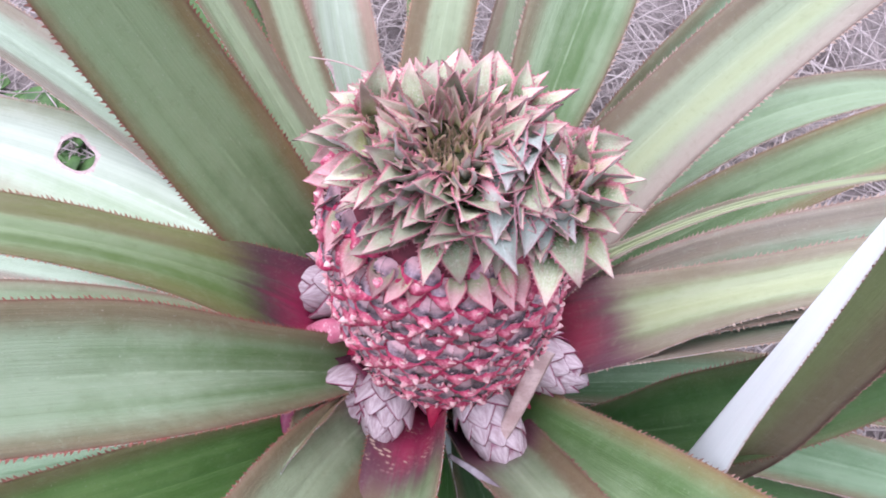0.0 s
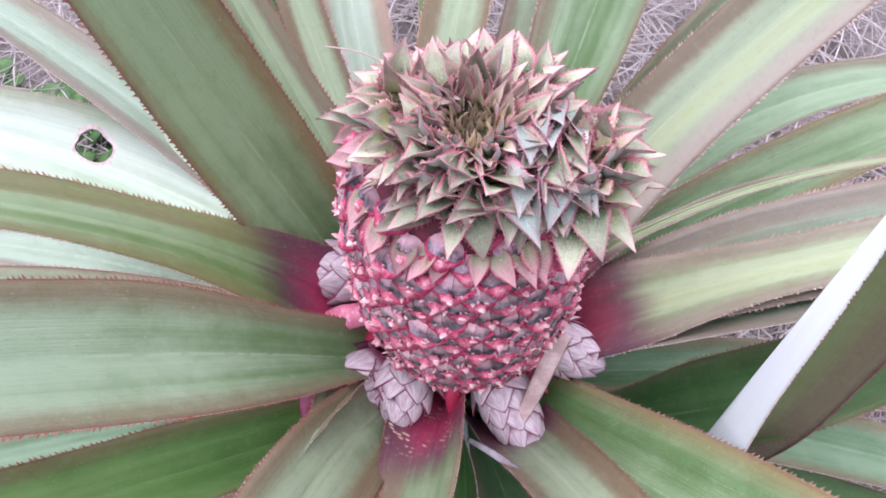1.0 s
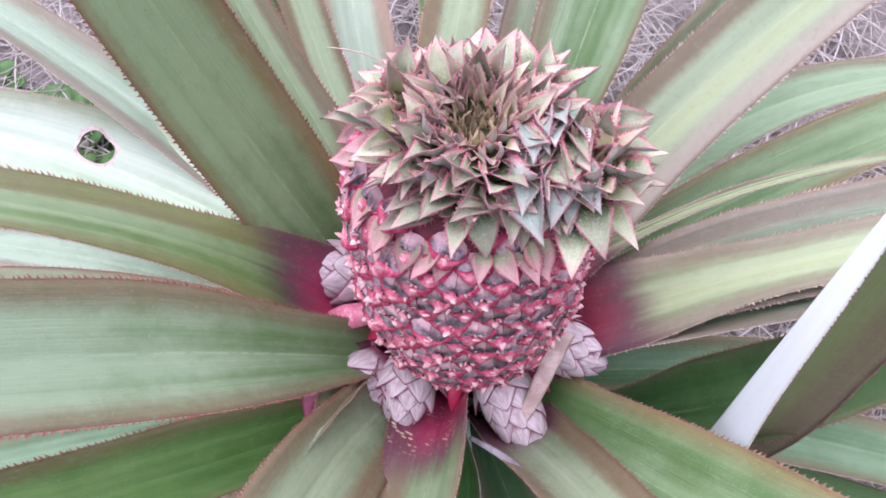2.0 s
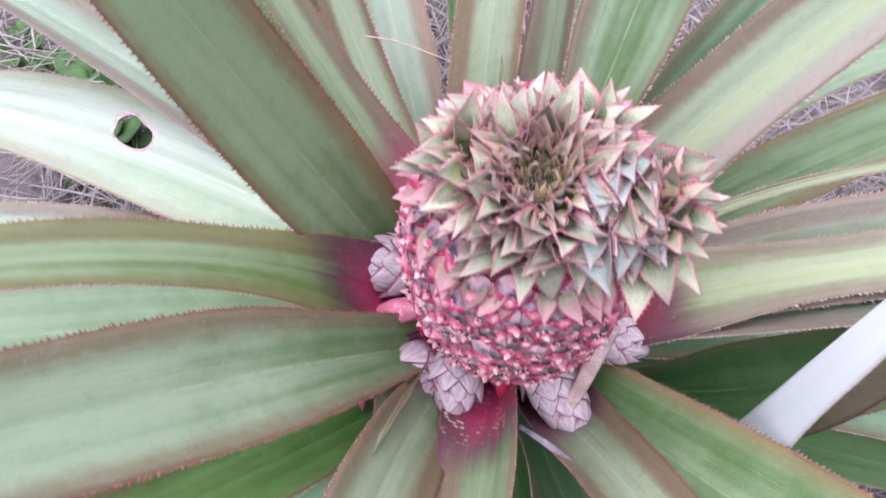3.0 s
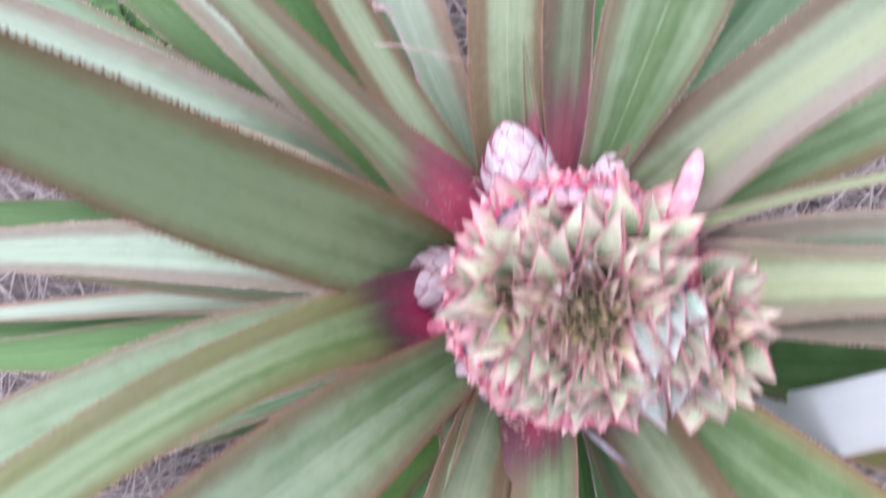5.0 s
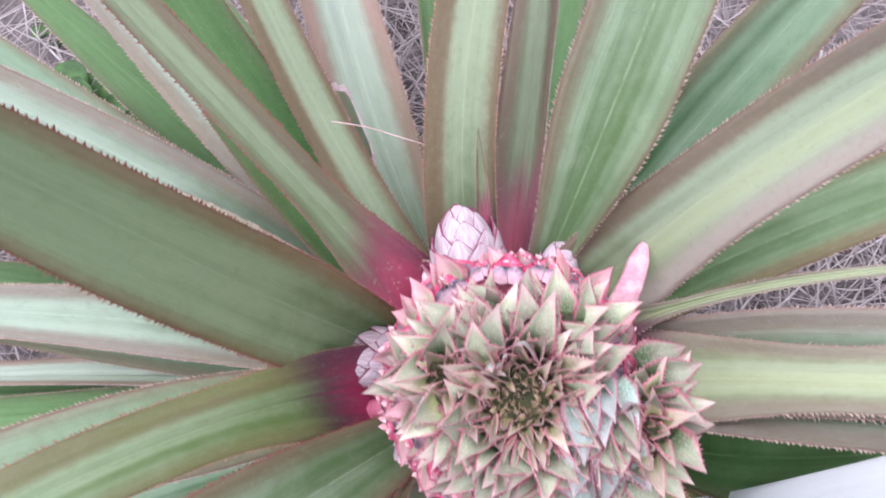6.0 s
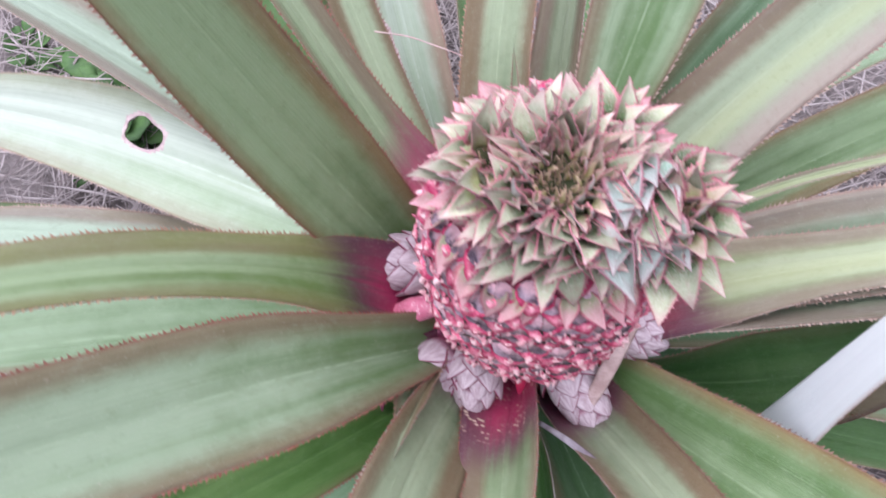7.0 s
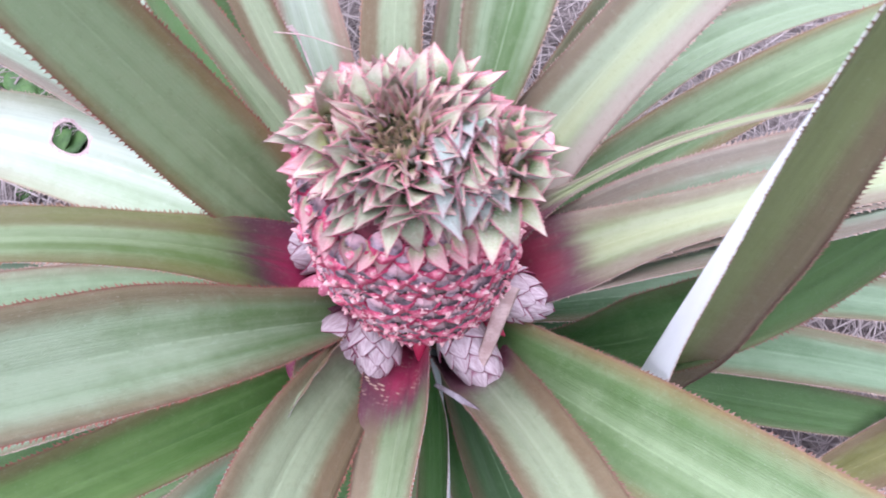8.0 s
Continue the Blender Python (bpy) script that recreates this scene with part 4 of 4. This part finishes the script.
def skirt():
    """The lowest crown leaves, hanging over the shoulder of the fruit all round its long top."""
    for row, (count, grow, z, el, ln) in enumerate(((30, 0.96, 0.454, 28, 0.0200), (29, 0.96, 0.448, 10, 0.0195), (28, 0.95, 0.443, -4, 0.0170), (34, 1.03, 0.4315, -24, 0.0165), (30, 1.02, 0.428, -38, 0.0145))):
        for i in range(count):
            a = math.tau * (i + 0.5 * row) / count + dice.normal(0, 0.06)
            x, y = 0.011 + 0.042 * grow * math.cos(a), -0.008 - 0.12 * 0.042 * math.cos(a) + (0.030 if math.sin(a) > 0 else 0.021) * grow * math.sin(a)
            heading = math.atan2(math.sin(a) / 0.8, math.cos(a))
            if row > 2:
                x, y, heading = FX + radius_at(z) * grow * math.cos(a), FY + radius_at(z) * grow * math.sin(a), a
            green = OUTER if math.cos(a) > -0.7 else PALER
            if (row < 3 and 0.40 < a % math.tau < 0.85) or (row == 4 and math.sin(a) < 0.3):
                continue
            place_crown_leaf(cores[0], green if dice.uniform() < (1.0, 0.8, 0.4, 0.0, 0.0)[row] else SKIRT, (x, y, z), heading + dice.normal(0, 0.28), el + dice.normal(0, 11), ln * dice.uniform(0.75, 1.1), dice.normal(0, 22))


skirt()


def pleats(count):
    """Keeled leaves packed like shingles down the cleft between the crowns, their silvery faces tilted to either side."""
    for i in range(count):
        f = 0.12 + 0.70 * (i // 3 + 0.5) / (count / 3)
        across = (i % 3 - 1) * 0.0055 + dice.normal(0, 0.0012)
        at = (VALLEY[0][0] + (VALLEY[1][0] - VALLEY[0][0]) * f + across, VALLEY[0][1] + (VALLEY[1][1] - VALLEY[0][1]) * f, 0.467 - 0.003 * f - 0.016 * f ** 3)
        place_crown_leaf(cores[1], PLEATS if dice.uniform() < 0.7 else OUTER, at, radians(-92 + (i % 3 - 1) * 16 + dice.normal(0, 10)), 44 - 52 * f + dice.normal(0, 9), 0.021 * dice.uniform(0.85, 1.15), (i % 3 - 1) * -18 + dice.normal(0, 26))


pleats(18)


# ---- slips and bracts at the foot of the fruit ----
def scale_material(name, low, high, rim):
    n = Nodes(name)
    along, across, place, chance = uv_of(n)
    side = n.maths("ABSOLUTE", across)
    grain = n.noise(n.scaled(place, 2.5, 9, 1), 1.0, 4)
    fine = n.noise(n.scaled(place, 60, 60, 1), 1.0, 4, 0.7)
    colour = n.mix(n.step(grain, 0.3, 0.7), low, high)
    # magenta outline, also painting in the shade between overlapping scales
    edge = n.maths("MAXIMUM", n.step(side, 0.84, 1.0), n.step(along, 0.90, 1.0))
    edge = n.maths("MAXIMUM", edge, n.maths("SUBTRACT", 1.0, n.step(along, 0.05, 0.3)))
    colour = n.mix(n.maths("MULTIPLY", edge, 0.8), colour, rim)
    colour = n.mix(n.maths("MULTIPLY", n.step(fine, 0.5, 0.75), 0.4), colour, (0.66, 0.58, 0.62))
    n.bump(n.maths("ADD", grain, fine), 0.3, 0.0004)
    return n.finish(colour, 0.6, 0.35)


SCALE = scale_material("mauve_slip_scale", (0.35, 0.245, 0.27), (0.54, 0.44, 0.47), (0.20, 0.035, 0.085))
# magenta back, darkened as the shade in the gaps between scales
SCALE_BACK = plain_material("magenta_scale_back", (0.16, 0.02, 0.055), (0.32, 0.07, 0.13), 200)


def scale_mesh(rng):
    rows, cols = 8, 6
    v, x = np.linspace(0, 1, rows + 1), np.linspace(-1, 1, cols + 1)
    half = 0.70 * np.clip(1 - v ** 1.5, 0, 1) * (0.86 + 0.35 * v) + 0.006
    grid = np.zeros((rows + 1, cols + 1, 3))
    grid[..., 0] = half[:, None] * x[None]
    grid[..., 1] = v[:, None] * 1.05
    grid[..., 2] = 0.10 * np.sin(v * 2.2)[:, None] - 0.30 * (half[:, None] * x[None]) ** 2 / 0.36 - 0.08 * v[:, None] ** 3 + 0.07 * v[:, None] ** 6
    uv = np.stack(np.broadcast_arrays(v[:, None], (x[None] + 1) / 2), -1)
    nrm = np.zeros_like(grid)
    nrm[..., 2] = 1
    return sheet(grid, uv, np.full(grid.shape[:2], 0.05), nrm)


def slip(foot, tip, wide, seed, label="small cone-shaped mauve slip with overlapping scales", tiers=5):
    """A cone of overlapping scales from foot to tip; wide: its largest breadth."""
    rng = np.random.default_rng(seed)
    foot, tip = Vector(foot), Vector(tip)
    axis = tip - foot
    length = axis.length
    turn = axis.to_track_quat("Z", "Y").to_matrix().to_4x4()
    turn.translation = foot
    prof = [(0.30, 0.0), (0.46, 0.2), (0.5, 0.42), (0.44, 0.66), (0.28, 0.86), (0.06, 1.0)]
    core = lathe("slip", [(wide * 0.86 * r, length * z * 0.94) for r, z in prof], SCALE_BACK, fruit, 14, label=label)
    core.matrix_local = turn
    verts, faces, uvs, slots = scale_mesh(rng)
    me = None
    count = tiers * 7
    for i in range(count):
        f = i / (count - 1)
        h = 0.02 + 0.84 * f
        r = wide * 0.98 * float(np.interp(h, [q[1] for q in prof], [q[0] for q in prof]))
        r2 = wide * 0.98 * float(np.interp(min(1, h + 0.12), [q[1] for q in prof], [q[0] for q in prof]))
        slope = math.atan2(r2 - r, 0.12 * length)
        a = i * radians(137.508) + seed
        size = wide * (0.53 - 0.23 * f) * rng.uniform(0.92, 1.08)
        m = Matrix.Rotation(a, 4, "Z") @ Matrix.Translation((r * 0.90, 0, h * length)) @ Matrix.Rotation(slope, 4, "Y") @ Matrix.Rotation(radians(90), 4, "Z") @ Matrix.Rotation(radians(90), 4, "X")
        m = m @ Matrix.Rotation(radians(rng.normal(0, 2)), 4, "X") @ Matrix.Scale(size * (1.1 if f > 0.7 else 1.0), 4)
        if me is None:
            first = mesh_object("slip_scale", verts, faces, [SCALE, SCALE_BACK], core, uvs, slots)
            first.matrix_local, me = m, first.data
        else:
            again("slip_scale", me, core, m)
    return core


slip((-0.046, 0.020, 0.271), (-0.099, 0.018, 0.277), 0.039, 1)
slip((-0.043, -0.029, 0.263), (-0.074, -0.066, 0.252), 0.038, 2)
slip((-0.028, -0.030, 0.270), (-0.036, -0.069, 0.258), 0.035, 3)
slip((0.014, -0.032, 0.270), (0.042, -0.086, 0.249), 0.036, 4, tiers=6)
slip((0.036, -0.016, 0.272), (0.080, -0.036, 0.264), 0.036, 5)
slip((-0.006, 0.040, 0.270), (-0.014, 0.103, 0.285), 0.050, 6, tiers=6)
slip((0.030, 0.040, 0.272), (0.052, 0.082, 0.272), 0.030, 7)


def finger(name, points, widths, thick, material, label, seg=6):
    """A fleshy or dried bract: a rounded strip through points, each with a breadth."""
    pts = [Vector(p) for p in points]
    verts, faces, sides = [], [], 10
    many = []
    for i in range(len(pts) - 1):
        for k in range(seg):
            f = k / seg
            a, b, c, d = pts[max(i - 1, 0)], pts[i], pts[i + 1], pts[min(i + 2, len(pts) - 1)]
            q = 0.5 * (2 * b + (c - a) * f + (2 * a - 5 * b + 4 * c - d) * f * f + (3 * b - a - 3 * c + d) * f ** 3)
            many.append((q, widths[i] + (widths[i + 1] - widths[i]) * f))
    many.append((pts[-1], widths[-1]))
    for i, (q, w) in enumerate(many):
        t = (many[min(i + 1, len(many) - 1)][0] - many[max(i - 1, 0)][0]).normalized()
        s = t.cross(Vector((0, 0, 1))).normalized()
        n = s.cross(t)
        for k in range(sides):
            a = math.tau * k / sides
            verts.append(q + s * math.cos(a) * w / 2 + n * math.sin(a) * w / 2 * thick)
    for i in range(len(many) - 1):
        for k in range(sides):
            faces.append((i * sides + k, i * sides + (k + 1) % sides, (i + 1) * sides + (k + 1) % sides, (i + 1) * sides + k))
    faces += [tuple(range(sides))[::-1], tuple((len(many) - 1) * sides + k for k in range(sides))]
    return mesh_object(name, verts, faces, [material], fruit, label=label)


PINK = plain_material("pink_fleshy_bract", (0.52, 0.10, 0.19), (0.64, 0.22, 0.30), 90, 0.45, fleck=(0.78, 0.60, 0.62))
HUSK = plain_material("dry_buff_husk", (0.38, 0.25, 0.235), (0.56, 0.41, 0.39), 120, 0.75)
BLUSH = plain_material("pale_pink_husk", (0.50, 0.22, 0.27), (0.66, 0.42, 0.44), 120, 0.6)
finger("fleshy_bract", [(-0.050, -0.007, 0.276), (-0.066, -0.010, 0.276), (-0.076, -0.011, 0.272), (-0.083, -0.0115, 0.268)], (0.013, 0.016, 0.012, 0.003), 0.8, PINK, "blunt pink fleshy bract")
finger("dried_bract", [(0.051, -0.028, 0.300), (0.044, -0.046, 0.292), (0.035, -0.062, 0.277), (0.027, -0.073, 0.264), (0.024, -0.079, 0.254)], (0.017, 0.010, 0.008, 0.006, 0.001), 0.3, HUSK, "dry buff bract curling over a slip")
finger("dried_bract", [(0.060, 0.022, 0.288), (0.075, 0.040, 0.304), (0.085, 0.059, 0.304), (0.090, 0.069, 0.301)], (0.012, 0.015, 0.012, 0.004), 0.3, BLUSH, "pale pink withered bract")


def foot_bracts(count):
    """Pointed crimson bracts in a ring below the lowest fruitlets."""
    for i in range(count):
        a = math.tau * (i + dice.uniform(-0.25, 0.25)) / count
        r = 0.038 + dice.uniform(-0.003, 0.003)
        c, s = math.cos(a), math.sin(a)
        ln = dice.uniform(0.016, 0.026)
        finger("foot_bract", [(FX + r * c, FY + r * s, 0.268), (FX + (r + ln * 0.6) * c, FY + (r + ln * 0.6) * s, 0.262), (FX + (r + ln) * c, FY + (r + ln) * s, 0.252)], (0.014, 0.009, 0.001), 0.3, PINK_RED, "", 3)


CUP = plain_material("magenta_cup_bract", (0.12, 0.018, 0.05), (0.24, 0.035, 0.085), 90, 0.45)
finger("cup_bract", [(-0.046, -0.014, 0.262), (-0.072, -0.026, 0.252), (-0.088, -0.046, 0.246), (-0.089, -0.064, 0.244)], (0.012, 0.015, 0.011, 0.001), 0.3, CUP, "magenta bract cupped round a slip")
PINK_RED = plain_material("crimson_foot_bract", (0.40, 0.02, 0.07), (0.56, 0.06, 0.12), 120, 0.45)
foot_bracts(15)

# short pointed leaves among the slips
leaf(plant, BRONZE, az=-106, bend=4, r=0, z=0.262, el=54, droop=10, w0=0.036, w1=0.026, roll=0, twist=0, fold=38, length=0.088, base=(-0.060, -0.040), foot=0.02, red=0.2, spacing=0.003, label="short pointed leaf clasping a slip")
leaf(plant, PINK_BASE, az=89, bend=0, r=0.078, z=0.262, el=30, droop=10, w0=0.034, w1=0.013, roll=0, twist=0, fold=45, length=0.080, foot=0.03, spacing=0.003, red=0.42, label="short pointed leaf with a red foot")

# the silvery margin of a leaf that has turned over
FELT = plain_material("pale_lilac_felt", (0.17, 0.13, 0.15), (0.38, 0.34, 0.37), 90, 0.6)
finger("curled_margin", [(0.003, -0.077, 0.268), (0.018, -0.091, 0.290), (0.030, -0.106, 0.309), (0.041, -0.127, 0.327), (0.048, -0.146, 0.340)], (0.0025, 0.004, 0.0045, 0.003, 0.0006), 0.35, FELT, "pale curled margin of a leaf").parent = plant

# a loose pale fibre caught across the torn leaf
finger("fibre", [(-0.082, 0.155, 0.312), (-0.062, 0.149, 0.314), (-0.044, 0.142, 0.312), (-0.029, 0.137, 0.308)], (0.0008, 0.0009, 0.0008, 0.0005), 1.0, HUSK, "pale dry fibre").parent = plant

# ---- on the ground ----
WILTED = blade_material("wilted_olive_leaf", (0.13, 0.13, 0.035), (0.22, 0.21, 0.075), (0.17, 0.10, 0.05), brown=0.8, brown_from=0.6)
# a neighbouring plant's leaf, built as a thing of its own
stray = tagged(new("stray_leaf"), "olive-brown leaf of a neighbouring plant, low over the straw", "leaf")
leaf(stray, WILTED, az=20, bend=-6, r=0, z=0.075, el=10, droop=14, w0=0.03, w1=0.05, roll=0, twist=0, fold=20, length=0.4, base=(0.255, -0.165), foot=0.03, rim="tan")
WEED = plain_material("weed_green", (0.035, 0.085, 0.02), (0.08, 0.16, 0.04), 60, 0.6)


def weed(x, y, seed, size):
    """A low tuft of small rounded leaves on short stalks."""
    rng = np.random.default_rng(seed)
    thing = tagged(new("weed"), "small green broad-leaved weed growing through the straw", "weed", "weeds in the straw")
    thing.location = (x, y, 0.0)
    for i in range(9):
        a, el = i * 2.4 + rng.uniform(0, 0.5), rng.uniform(0.3, 1.1)
        reach, w = size * rng.uniform(0.5, 1.0), size * rng.uniform(0.16, 0.26)
        rows = np.linspace(0, 1, 9)
        half = w * np.where(rows < 0.35, 0.08, np.sin(np.clip((rows - 0.35) / 0.65, 0, 1) * math.pi) ** 0.7 + 0.05)
        cx = np.linspace(-1, 1, 5)
        grid = np.zeros((9, 5, 3))
        out, up = reach * rows * math.cos(el), reach * (rows * math.sin(el) - 0.35 * rows ** 2) + 0.004
        grid[..., 0] = out[:, None] * math.cos(a) - half[:, None] * cx[None] * math.sin(a)
        grid[..., 1] = out[:, None] * math.sin(a) + half[:, None] * cx[None] * math.cos(a)
        grid[..., 2] = up[:, None] + 0.3 * half[:, None] * np.abs(cx[None])
        nrm = np.zeros_like(grid)
        nrm[..., 2] = 1
        uv = np.stack(np.broadcast_arrays(rows[:, None], (cx[None] + 1) / 2), -1)
        v, f, uvs, slots = sheet(grid, uv, np.full((9, 5), 0.0006), nrm)
        mesh_object("leaf", v, f, [WEED, WEED], thing, uvs, slots)


for i, (x, y, size) in enumerate(((-0.445, 0.33, 0.06), (-0.49, 0.36, 0.05), (-0.40, 0.40, 0.045), (-0.43, 0.27, 0.04), (-0.372, 0.272, 0.115), (-0.40, 0.245, 0.06), (-0.35, 0.29, 0.06), (-0.36, 0.25, 0.06), (-0.385, 0.285, 0.10), (0.30, 0.62, 0.05))):
    weed(x, y, 70 + i, size)
